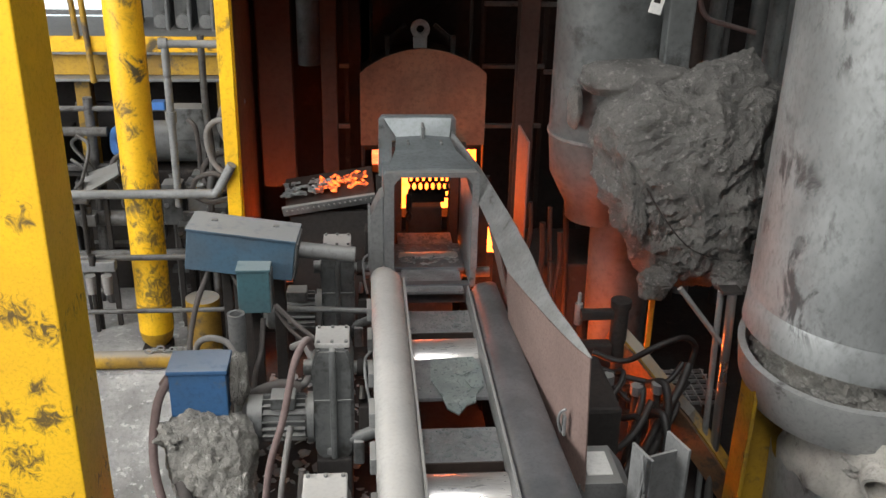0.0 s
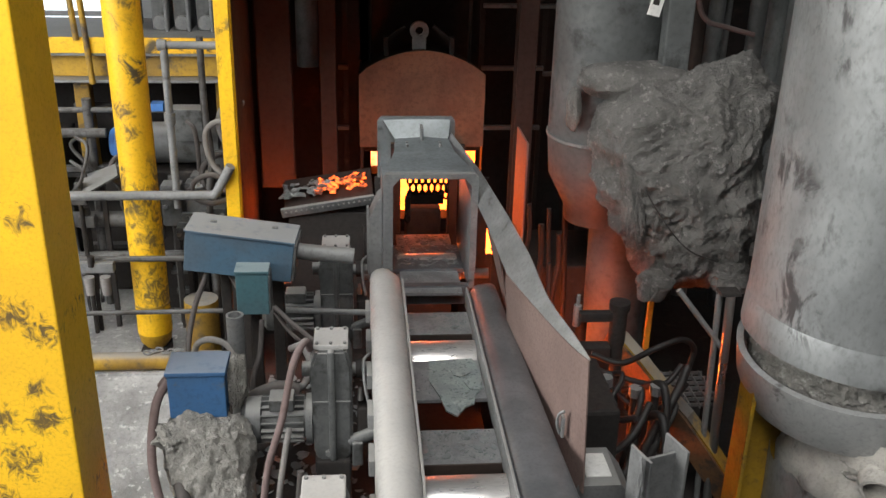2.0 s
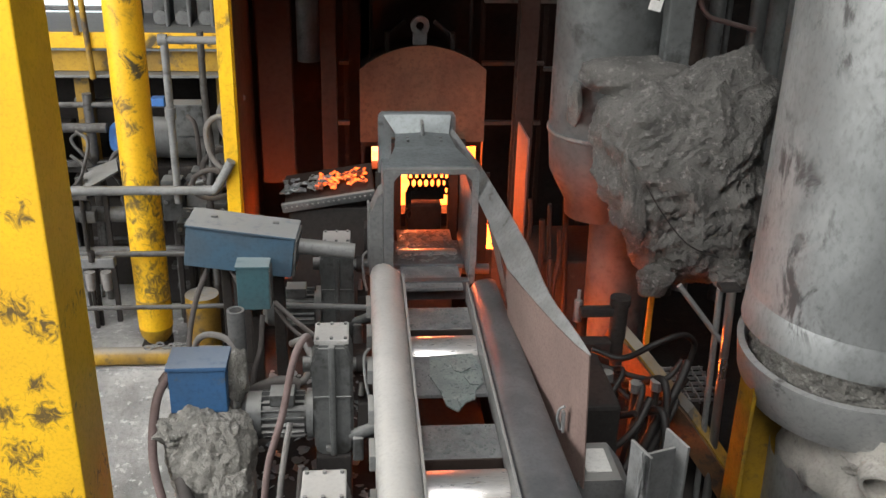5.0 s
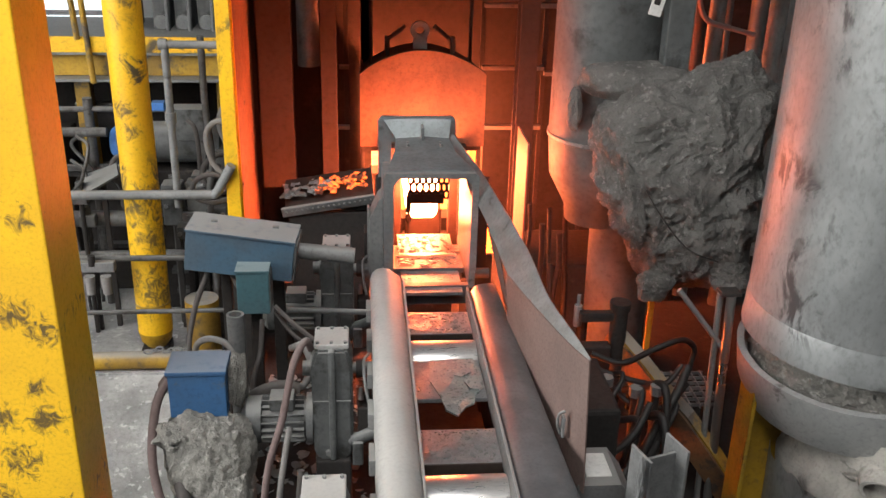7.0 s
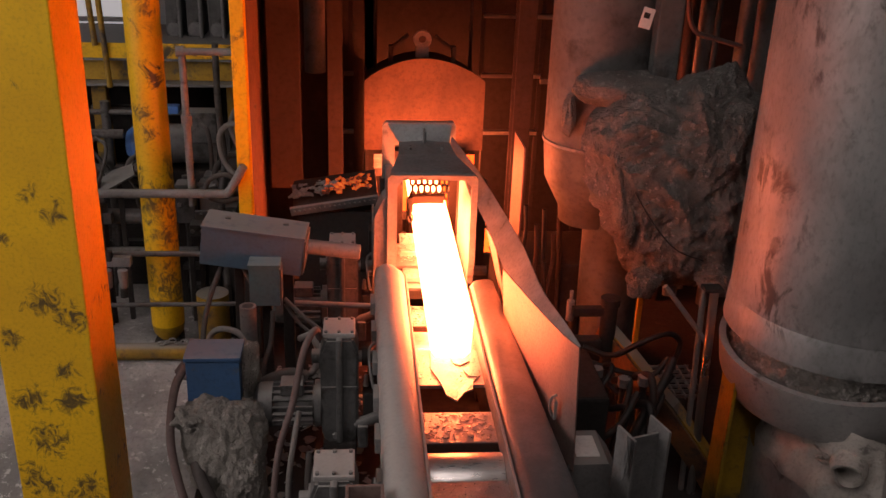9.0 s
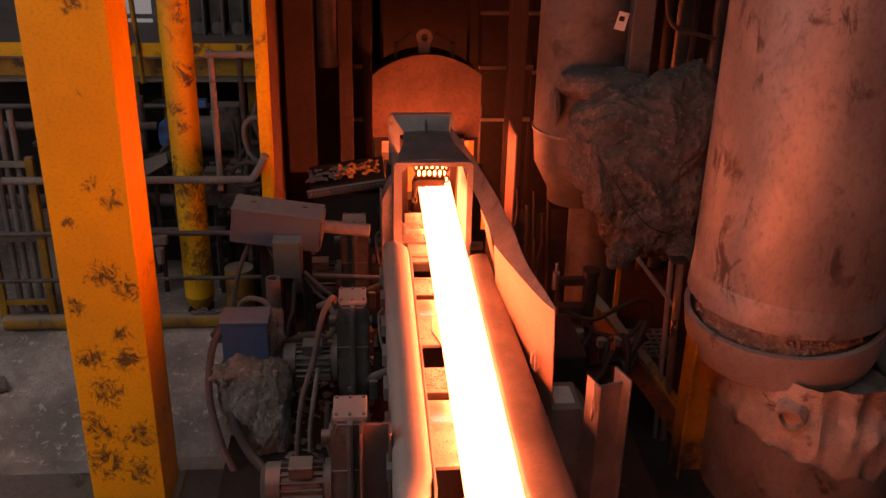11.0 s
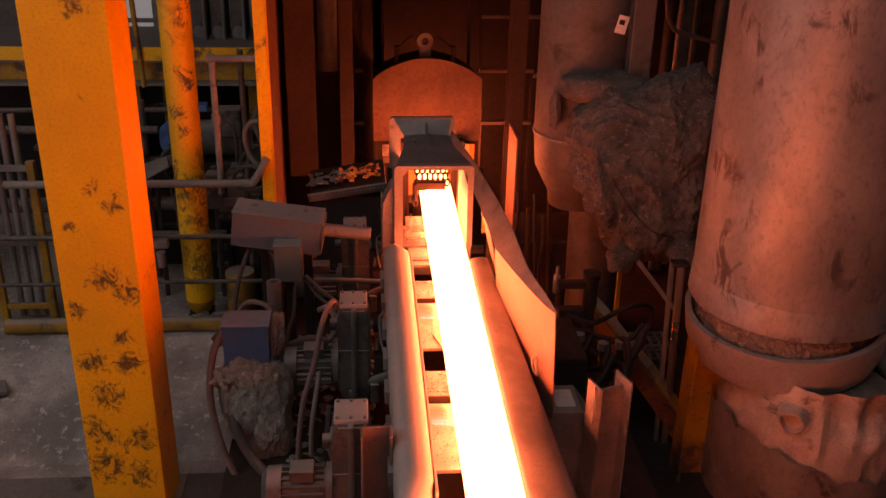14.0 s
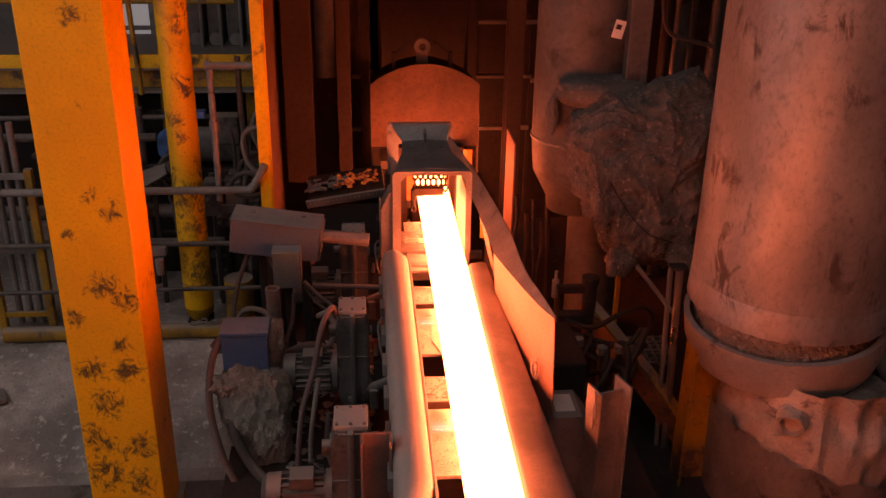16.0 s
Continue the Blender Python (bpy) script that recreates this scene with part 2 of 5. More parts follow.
# near-black base offsets too much ambient light among the valves
NEAR_BLACK = surface("near_black_rubber", (0.009, 0.008, 0.008), (0.015, 0.013, 0.012), None, 0.62, 0, 6, 60, bump=0.1)
PANE = glowing("daylight_pane", (0.85, 0.95, 1.0), 1.6)

# ---- building helpers ----
PLACE = {}


def thing(name, at, label, category, group="", kind=""):
    ob = new(name)
    ob.empty_display_size = 0.1
    ob.location = at
    PLACE[ob] = Vector(at)
    return tagged(ob, label, category, group, kind)


def part(name, bm, material, parent=None, label="", smooth=False):
    """Links a bmesh in world space as one mesh object under a thing or a part."""
    off = PLACE.get(parent, Vector())
    bmesh.ops.translate(bm, verts=bm.verts, vec=-off)
    bmesh.ops.recalc_face_normals(bm, faces=bm.faces)
    me = bpy.data.meshes.new(name)
    bm.to_mesh(me)
    bm.free()
    me.materials.append(material)
    if smooth:
        for p in me.polygons:
            p.use_smooth = True
        me.set_sharp_from_angle(angle=radians(38))
    ob = new(name, me)
    if parent:
        ob.parent = parent
    PLACE[ob] = off
    return tagged(ob, label)


def single(name, bm, material, label, category, group="", kind="", smooth=False):
    return tagged(part(name, bm, material, None, "", smooth), label, category, group, kind)


def box(bm, c, s, bev=0.004, m=None):
    made = bmesh.ops.create_cube(bm, size=1, matrix=Matrix.Translation(c) @ (m or Matrix()) @ Matrix.Diagonal((*s, 1)))
    if bev:
        edges = list({e for v in made["verts"] for e in v.link_edges})
        bmesh.ops.bevel(bm, geom=edges, offset=min(bev, min(s) * 0.45), segments=2, profile=0.6, affect="EDGES")
    return bm


def B(c, s, bev=0.004, m=None):
    return box(bmesh.new(), c, s, bev, m)


def span(bm, a, b, r, r2=None, seg=16, caps=True):
    """A cylinder or cone from point a to point b."""
    a, b = Vector(a), Vector(b)
    q = (b - a).to_track_quat("Z", "Y").to_matrix().to_4x4()
    bmesh.ops.create_cone(bm, cap_ends=caps, segments=seg, radius1=r, radius2=r if r2 is None else r2, depth=(b - a).length,
                          matrix=Matrix.Translation((a + b) / 2) @ q)
    return bm


def S(a, b, r, r2=None, seg=16):
    return span(bmesh.new(), a, b, r, r2, seg)


def smooth_line(pts, n=6):
    p = [Vector(v) for v in pts]
    p = [2 * p[0] - p[1]] + p + [2 * p[-1] - p[-2]]
    out = []
    for i in range(1, len(p) - 2):
        for k in range(n):
            t = k / n
            a, b, c, d = p[i - 1:i + 3]
            out.append(0.5 * ((2 * b) + (c - a) * t + (2 * a - 5 * b + 4 * c - d) * t * t + (3 * b - a - 3 * c + d) * t ** 3))
    return out + [p[-2]]


def hose(bm, pts, r, n=6, seg=10):
    line = smooth_line(pts, n) if n > 1 else [Vector(v) for v in pts]
    rings, side = [], None
    for i, p in enumerate(line):
        d = (line[min(i + 1, len(line) - 1)] - line[max(i - 1, 0)]).normalized()
        side = (Vector((0.31, 0.17, 0.93)) if side is None else side)
        side = (side - d * side.dot(d)).normalized()
        up = d.cross(side)
        rings.append([bm.verts.new(p + r * (side * math.cos(a) + up * math.sin(a))) for a in [2 * math.pi * k / seg for k in range(seg)]])
    for a, b in zip(rings, rings[1:]):
        for k in range(seg):
            bm.faces.new((a[k], a[(k + 1) % seg], b[(k + 1) % seg], b[k]))
    bm.faces.new(rings[0]), bm.faces.new(rings[-1])
    return bm


def Hs(pts, r, n=6):
    return hose(bmesh.new(), pts, r, n)


def lathe(bm, profile, at, axis=(0, 0, 1), seg=48):
    """Turns (radius, height) pairs round an axis; the profile is open."""
    q = Vector(axis).to_track_quat("Z", "Y").to_matrix()
    rings = []
    for r, h in profile:
        rings.append([bm.verts.new(Vector(at) + q @ Vector((r * math.cos(2 * math.pi * k / seg), r * math.sin(2 * math.pi * k / seg), h))) for k in range(seg)])
    for a, b in zip(rings, rings[1:]):
        for k in range(seg):
            bm.faces.new((a[k], a[(k + 1) % seg], b[(k + 1) % seg], b[k]))
    return bm


def sheet(bm, corners, thick):
    """A bent plate: a grid of points (rows of equal length) given a thickness."""
    rows = [[bm.verts.new(p) for p in row] for row in corners]
    faces = [bm.faces.new((a[k], a[k + 1], b[k + 1], b[k])) for a, b in zip(rows, rows[1:]) for k in range(len(a) - 1)]
    bmesh.ops.recalc_face_normals(bm, faces=faces)
    bmesh.ops.solidify(bm, geom=faces, thickness=thick)
    return bm


def slab(bm, outline, y0, y1):
    """An outline of (x, z) pairs drawn out along y."""
    a, b = [bm.verts.new((x, y0, z)) for x, z in outline], [bm.verts.new((x, y1, z)) for x, z in outline]
    n = len(outline)
    bm.faces.new(a), bm.faces.new(b)
    for k in range(n):
        bm.faces.new((a[k], a[(k + 1) % n], b[(k + 1) % n], b[k]))
    return bm


def lump(c, s, seed, rough=0.12, cuts=5, freq=2.2, square=0.35, m=None):
    """A torn, crumpled lump of wool: a rounded block pushed about by ridged noise."""
    bm = bmesh.new()
    bmesh.ops.create_icosphere(bm, subdivisions=cuts, radius=1)
    for v in bm.verts:
        d = v.co.normalized()
        cube = d / max(abs(d.x), abs(d.y), abs(d.z))
        p = d.lerp(cube, square)
        o = Vector((seed * 7.3, seed * 3.1, seed))
        k = noise.noise(p * freq * 0.55 + o) * 1.2 + 0.6 * (1 - 2 * abs(noise.noise(p * freq * 1.7 + o))) * 0.7 + 0.35 * noise.noise(p * freq * 4.1 + o) + 0.18 * (1 - 2 * abs(noise.noise(p * freq * 8 + o)))
        v.co = p * (1 + rough * k)
    bmesh.ops.transform(bm, matrix=Matrix.Translation(c) @ (m or Matrix()) @ Matrix.Diagonal((*s, 1)), verts=bm.verts)
    return bm


def bolt(parent, a, b, r=0.009):
    return part("bolt", S(a, b, r, seg=6), STEEL, parent)


# ---- structure ----
single("floor", B((0, 10, -0.4), (26, 50, 0.1), 0), CONCRETE, "grey worn concrete hall floor with painted pale glints and scale dust", "floor", kind="structure")
bm = bmesh.new()
for i in range(3):
    box(bm, (-1.98 - i * 1.5, 2.85, -0.344), (1.48, 1.98, 0.012), 0.003)
single("floor_plate", bm, FLOORPLATE, "brown-grey steel floor plates beside the roller table", "floor plate", kind="structure")
# back wall of the furnace bay with the billet opening and side cheeks
bm = bmesh.new()
for c, s in (((-0.76, 7.2, 1.5), (0.94, 0.2, 3.4)), ((1.6, 7.2, 1.5), (2.04, 0.2, 3.4)), ((0.1075, 7.2, 2.1), (0.945, 0.2, 2.2)), ((-0.25, 7.2, 0.25), (0.1, 0.2, 0.5)), ((0.2, 7.2, 0.06), (0.8, 0.2, 0.12))):
    box(bm, c, s, 0)
single("wall_back", bm, SOOT_WALL, "soot-blackened furnace wall with a billet opening", "wall", kind="structure")
single("wall_bay", B((-1.09, 5.62, 1.3), (0.06, 1.0, 2.6), 0.005), HOODSTEEL, "scorched steel side wall of the furnace bay", "wall", kind="structure")
single("wall_bay_rear", B((-1.17, 6.7, 1.3), (0.06, 1.15, 3.4), 0.005), SOOT_WALL, "soot-black rear side wall of the furnace bay", "wall", kind="structure")
# black sheet laid over the paler concrete beside the ducts
single("pit_floor_low", B((2.15, 4.3, -0.343), (2.08, 6.0, 0.02), 0.002), BLACK, "black sheet that darkens the sunken floor under the ducts", "floor", kind="structure")
# raised floor and ramp shaped to hide the step in the camera's view
bm = B((-3.62, 8.1, -0.176), (4.78, 6.3, 0.352), 0)
lo = [bm.verts.new((x, y, z)) for x in (-6.01, -1.23) for y, z in ((3.95, -0.36), (4.945, -0.01), (4.945, -0.36))]
for f in ((0, 1, 2), (3, 5, 4), (0, 3, 4, 1), (1, 4, 5, 2), (0, 2, 5, 3)):
    bm.faces.new([lo[k] for k in f])
single("plinth", bm, CONCRETE, "grey worn concrete raised and ramped to fit the camera's view", "plinth", kind="structure")
# black slab covers the paler concrete under table and bay
single("pit_floor", B((-0.06, 4.3, -0.17), (2.32, 6.0, 0.37), 0.003), BLACK, "black slab under the roller table that darkens the floor", "floor", kind="structure")
# unseen slabs added overhead to keep daylight out of the bay
bm = B((-0.29, 6.05, 2.46), (1.84, 2.2, 0.06), 0.01)
box(bm, (1.6, 6.5, 2.46), (1.94, 1.3, 0.06), 0.01)
single("canopy", bm, BLACK, "unseen black slabs added overhead to shade the furnace bay", "canopy", kind="structure")
# unseen box added round the waiting billet to hold its light in
bm = bmesh.new()
for c, s in (((0.035, 18.8, 1.65), (1.5, 23.0, 0.2)), ((-0.6, 18.8, 0.9), (0.2, 23.0, 1.7)), ((0.67, 18.8, 0.9), (0.2, 23.0, 1.7)), ((0.035, 30.4, 0.8), (1.6, 0.2, 1.9))):
    box(bm, c, s, 0)
single("billet_light_casing", bm, BLACK, "unseen black casing added to hold in the waiting billet's light", "furnace", kind="structure")
bm = bmesh.new()
box(bm, (-0.46, 7.87, 0.75), (0.05, 1.1, 1.0), 0.01), box(bm, (0.53, 7.87, 0.75), (0.05, 1.1, 1.0), 0.01)
box(bm, (0.035, 7.87, 0.1), (0.94, 1.1, 0.05), 0.01)
box(bm, (-0.3, 8.4, 0.75), (0.3, 0.05, 0.9), 0.01), box(bm, (0.42, 8.4, 0.75), (0.24, 0.05, 0.9), 0.01)
single("furnace_lining", bm, LINING, "orange glowing refractory lining of the furnace mouth", "furnace lining", kind="structure")
# dark panel added below the platform to darken the pale background
single("dark_panel_under_platform", B((-2.9, 7.3, 0.8), (3.3, 0.1, 1.62), 0.005), SOOT_WALL, "dark panel added under the platform to darken the background", "wall", kind="structure")
# unseen screens added below the camera to block billet light from the sides
single("unseen_side_screen_west", B((-0.62, -3.975, 0.65), (0.12, 9.85, 2.0), 0.01), BLACK, "black screen added out of view to block the billet's light", "shield", kind="structure")
single("unseen_side_screen_east", B((0.66, -4.2, 0.65), (0.12, 9.4, 2.0), 0.01), BLACK, "black screen added out of view to block the billet's light", "shield", kind="structure")
# hall
for n, c, s in (("wall_west", (-6.2, 6, 0.9), (0.2, 40, 2.6)), ("wall_east", (7.2, 6, 4.3), (0.2, 40, 9.4)), ("wall_north", (-4.2, 11.2, 4.3), (6, 0.2, 9.4)), ("wall_north_2", (5, 11.2, 4.3), (8, 0.2, 9.4)), ("wall_south", (0, -9, 4.3), (14, 0.2, 9.4)), ("wall_west_upper", (-6.2, 6, 6.95), (0.2, 40, 4.3))):
    single(n, B(c, s, 0), HALL, "grey sheet-clad mill hall wall", "wall", kind="structure")
bm = bmesh.new()
for c, s in (((-5.0, 6, 9.1), (3.0, 40, 0.2)), ((4.3, 6, 9.1), (6.0, 40, 0.2)), ((-1.1, 15, 9.1), (4.8, 22, 0.2)), ((-1.1, -7.75, 9.1), (4.8, 5.5, 0.2))):
    box(bm, c, s, 0)
single("ceiling", bm, HALL, "dark sheet roof with an assumed opening over the table", "ceiling", kind="structure")

# ---- furnace bay: columns, hood, eye bolt ----
def column(name, x0, x1, y, z0, z1, depth, mat, label):
    t = thing(name, ((x0 + x1) / 2, y, z0), label, "steel column")
    w = x1 - x0
    part("front_flange", B(((x0 + x1) / 2, y, (z0 + z1) / 2), (w, 0.014, z1 - z0), 0.003), mat, t)
    part("web", B(((x0 + x1) / 2, y + depth / 2, (z0 + z1) / 2), (0.012, depth - 0.03, z1 - z0), 0.002), mat, t)
    part("back_flange", B(((x0 + x1) / 2, y + depth, (z0 + z1) / 2), (w, 0.014, z1 - z0), 0.003), mat, t)
    return t


column("bay_column", -1.01, -0.80, 6.0, 0.78, 2.43, 0.12, BROWN, "wide scorched steel plate column hanging in the bay")
column("bay_column", -0.62, -0.52, 6.0, 0, 2.43, 0.14, BROWN, "narrow scorched steel column behind the scale tray")
column("bay_column", 0.64, 0.76, 6.0, 0, 2.43, 0.14, BROWN, "scorched steel column beside the furnace hood")
t = thing("wall_frame", (0.0, 7.0, 0), "sooty steel frame of uprights and rails on the furnace wall", "steel frame")
for x in (-0.47, 0.50, 0.95, 1.3):
    part("upright", B((x, 6.75, 1.21), (0.035, 0.012, 2.42), 0.003), BLACK, t)
for z, x0, x1 in ((1.42, 0.5, 0.95), (0.98, 0.5, 0.95), (1.42, -0.52, -0.45), (0.98, -0.6, -0.45), (1.86, 0.5, 1.3), (1.38, 0.95, 1.3)):
    part("crossbar", B(((x0 + x1) / 2, 6.73, z), (x1 - x0, 0.04, 0.03), 0.004), STEEL, t)
single("glow_plate", B((0.626, 5.58, 0.63), (0.012, 0.38, 1.26), 0.003), PLATE, "steel plate on edge lit orange by furnace and hidden glow blocks", "steel plate")
single("hanging_duct", S((-0.72, 6.5, 1.48), (-0.72, 6.5, 2.43), 0.075), STEEL, "dark vertical pipe end hanging in the furnace bay", "pipe", smooth=True)

hood = thing("furnace_hood", (0.03, 6.0, 1.06), "arched steel furnace hood scorched brown, hung above the tunnel", "hood")
arch = [(-0.375, 1.06), (-0.375, 1.535)]
for k in range(1, 16):
    a = k / 16
    arch.append((-0.375 + 0.81 * a, 1.535 + 0.155 * math.sin(math.pi * a) ** 0.8))
arch += [(0.435, 1.535), (0.435, 1.06)]
part("face_plate", slab(bmesh.new(), arch, 5.99, 6.02), HOODSTEEL, hood)
# cheek added to keep furnace and billet light off the bay walls
part("cheek", B((-0.36, 6.55, 0.85), (0.02, 1.06, 1.1), 0.003), BLACK, hood)
for x in (-0.3, 0.36):
    part("hanger_rod", S((x, 6.3, 1.5), (x, 6.3, 2.44), 0.012, seg=8), BLACK, hood)
part("shell", slab(bmesh.new(), [(x * 0.97, z - 0.04) for x, z in arch], 6.021, 6.45), BLACK, hood)
bm = bmesh.new()
lathe(bm, [(0.026, -0.018), (0.06, -0.018), (0.06, 0.018), (0.026, 0.018), (0.026, -0.018)], (0.01, 6.08, 1.80), (0, 1, 0), 28)
part("lifting_eye", bm, STEEL, hood, "steel lifting eye ring", True)
part("lug", B((0.01, 6.08, 1.715), (0.09, 0.03, 0.07), 0.006), STEEL, hood)
for x in (-0.2, 0.22):
    part("hood_bracket", B((x, 6.08, 1.70), (0.03, 0.05, 0.12), 0.004), BLACK, hood)
part("brace", slab(bmesh.new(), [(-0.2, 1.74), (-0.09, 1.83), (-0.075, 1.81), (-0.18, 1.73)], 6.1, 6.13), BLACK, hood)
part("brace", slab(bmesh.new(), [(0.22, 1.74), (0.11, 1.83), (0.095, 1.81), (0.2, 1.73)], 6.1, 6.13), BLACK, hood)

# ---- tunnel at the head of the roller table ----
tun = thing("guide_tunnel", (0, 4.6, 0.7), "grey steel guide tunnel with sloping roof and chain curtain", "guide tunnel")
part("side_panel", B((-0.235, 4.92, 0.95), (0.045, 0.64, 0.52), 0.005), ROOFSTEEL, tun)
part("side_panel", B((0.214, 4.92, 0.95), (0.034, 0.64, 0.52), 0.005), ROOFSTEEL, tun)
out = [(-0.26, 0.80), (-0.26, 1.325), (-0.245, 1.345), (0.215, 1.345), (0.232, 1.325), (0.232, 0.80)]
inn = [(-0.208, 0.80), (-0.208, 1.28), (-0.175, 1.318), (0.165, 1.318), (0.198, 1.28), (0.198, 0.80)]
bm = bmesh.new()
ring = [[bm.verts.new((x, y, z)) for x, z in o] for y in (4.585, 4.62) for o in (out, inn)]
for k in range(5):
    bm.faces.new((ring[0][k], ring[0][k + 1], ring[1][k + 1], ring[1][k]))
    bm.faces.new((ring[2][k], ring[3][k], ring[3][k + 1], ring[2][k + 1]))
    bm.faces.new((ring[0][k], ring[2][k], ring[2][k + 1], ring[0][k + 1]))
    bm.faces.new((ring[1][k], ring[1][k + 1], ring[3][k + 1], ring[3][k]))
for k in (0, 5):
    bm.faces.new((ring[0][k], ring[1][k], ring[3][k], ring[2][k]))
part("front_frame", bm, STEEL, tun)
part("roof_plate", sheet(bmesh.new(), [[(-0.245, 4.62, 1.335), (0.0, 4.62, 1.345), (0.215, 4.62, 1.335)], [(-0.19, 4.96, 1.335), (-0.02, 4.96, 1.345), (0.142, 4.96, 1.335)], [(-0.178, 5.14, 1.36), (-0.02, 5.14, 1.37), (0.12, 5.14, 1.36)], [(-0.245, 5.19, 1.46), (-0.05, 5.19, 1.465), (0.135, 5.19, 1.46)]], 0.012), ROOFSTEEL, tun, "grey dusty sloping roof plate")
part("rib", B((-0.03, 5.13, 1.40), (0.014, 0.1, 0.09), 0.004), STEEL, tun)
for x in (-0.115, -0.075, 0.03, 0.068):
    for i in range(3):
        if x in (-0.115, 0.068):
            bolt(tun, (x + 0.0, 5.02 + i * 0.05, 1.335), (x, 5.02 + i * 0.05, 1.372), 0.009)
part("end_plate", slab(bmesh.new(), [(x, z) for x, z in [(-0.275, 1.12), (-0.275, 1.45), (-0.255, 1.475), (0.145, 1.475), (0.165, 1.45), (0.165, 1.33), (-0.2, 1.33), (-0.2, 1.12)]], 5.2, 5.23), ROOFSTEEL, tun, "grey rounded end plate")
part("end_side", B((0.215, 5.215, 0.95), (0.05, 0.03, 0.4), 0.004), BLACK, tun)
part("end_side", B((-0.26, 5.215, 0.92), (0.06, 0.03, 0.4), 0.004), BLACK, tun)
# screens added to stop billet light reaching the yellow column and duct
part("billet_light_screen", B((-0.39, 5.225, 0.82), (0.2, 0.012, 0.36), 0.003), BLACK, tun)
part("billet_light_screen", B((0.31, 5.225, 0.80), (0.13, 0.012, 0.62), 0.003), SOOT_WALL, tun)
part("flank", slab(bmesh.new(), [(-0.262, 0.72), (-0.262, 1.20), (-0.285, 1.18), (-0.33, 1.08), (-0.335, 0.72)], 4.64, 4.80), STEEL, tun)
part("flank_rib", B((-0.337, 4.7, 0.95), (0.012, 0.05, 0.36), 0.003), STEEL, tun)
part("flank_block", B((-0.345, 4.86, 0.86), (0.03, 0.12, 0.16), 0.008), BLACK, tun)
part("sill", B((-0.005, 4.98, 0.70), (0.40, 0.34, 0.03), 0.004), RAIL_DARK, tun, "scale-covered steel sill")
part("ledge", B((-0.005, 4.62, 0.655), (0.42, 0.05, 0.11), 0.004), RAIL_DARK, tun)


def chain(parent, x, y, z0, n, size=0.022):
    bm = bmesh.new()
    for k in range(n):
        pts = []
        for i in range(9):
            a = 2 * math.pi * i / 8
            px, pz = 0.55 * size * math.cos(a), size * math.sin(a)
            pts.append((x + (px if k % 2 else 0), y + (0 if k % 2 else px), z0 - k * size * 1.6 + pz))
        hose(bm, pts, size * 0.26, 2, 6)
    return part("chain", bm, BLACK, parent, "", True)


curtain = thing("chain_curtain", (0, 5.2, 1.2), "rusty chain curtain hung on a bar in the tunnel", "chain curtain")
part("hanger_bar", S((-0.2, 5.2, 1.17), (0.19, 5.2, 1.17), 0.012), BLACK, curtain, "", True)
for i in range(6):
    chain(curtain, -0.088 + i * 0.036, 5.19, 1.145, 4, 0.027)
part("drop_bar", B((0.0, 5.2, 0.99), (0.215, 0.05, 0.06), 0.008), BROWN, curtain)
part("clasp", B((-0.1, 5.17, 0.965), (0.03, 0.03, 0.1), 0.005), BLACK, curtain)
chain(curtain, -0.1, 5.165, 0.92, 2, 0.026)
chain(curtain, 0.118, 5.165, 1.15, 4, 0.026)

single("pinch_block", B((0.056, 6.2, 0.3), (0.235, 0.3, 0.6), 0.02), BROWN, "scorched steel guide block under the furnace hood", "guide block")
for x in (-0.165, 0.26):
    single("guide_cheek", B((x, 5.95, 0.55), (0.11, 0.1, 1.06), 0.008), BROWN, "scorched guide cheek plate inside the furnace mouth", "guide plate")
single("scale_ledge", B((0.0, 5.31, 0.32), (0.36, 0.1, 0.61), 0.006), BLACK, "black ledge heaped with hot scale behind the sill", "ledge")

# ---- roller table ----
table = thing("roller_table", (0, 3.2, 0), "steel roller table with guide rails, dusty and scaled", "roller table")


def guide_rail(x0, x1, mat, name, inner):
    """Rounded hollow guide beam along the table with a chamfered nose."""
    w = x1 - x0
    prof = [(x0, 0.66), (x0, 0.84), (x0 + 0.012, 0.875), (x0 + 0.04, 0.895), (x0 + w * 0.5, 0.903), (x1 - 0.04, 0.895), (x1 - 0.012, 0.875), (x1, 0.84), (x1, 0.66)]
    if inner < 0:
        prof[1:] = [(x0, 0.775), (x0 + 0.01, 0.79), (x0 + 0.03, 0.80), (x0 + w * 0.6, 0.808), (x1 - 0.035, 0.806), (x1 - 0.012, 0.795), (x1, 0.76), (x1, 0.66)]
    bm = bmesh.new()
    rows = []
    for y, dz, dx in ((2.02, -0.05, 0.05), (2.10, -0.01, 0.015), (2.18, 0, 0), (4.36, 0, 0), (4.44, -0.012, 0.03), (4.5, -0.055, 0.06)):
        row = []
        for x, z in prof:
            k = (x - x0) / w if inner > 0 else (x1 - x) / w
            flare = 0.040 * max(0, 4.36 - y) * (x - x0) / w if inner < 0 else 0
            row.append(bm.verts.new((x - inner * dx * k + flare, y, z + (dz if z > 0.7 else 0))))
        rows.append(row)
    for a, b in zip(rows, rows[1:]):
        for k in range(len(prof) - 1):
            bm.faces.new((a[k], a[k + 1], b[k + 1], b[k]))
    bm.faces.new(rows[-1]), bm.faces.new(rows[0])
    return part(name, bm, mat, table, "", True)


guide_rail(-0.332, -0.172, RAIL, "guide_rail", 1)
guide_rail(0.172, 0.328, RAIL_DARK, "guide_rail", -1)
part("lip", B((-0.166, 3.25, 0.80), (0.012, 2.3, 0.1), 0.003), RAIL, table)
part("lip", B((0.166, 3.25, 0.74), (0.012, 2.3, 0.11), 0.003), STEEL, table)
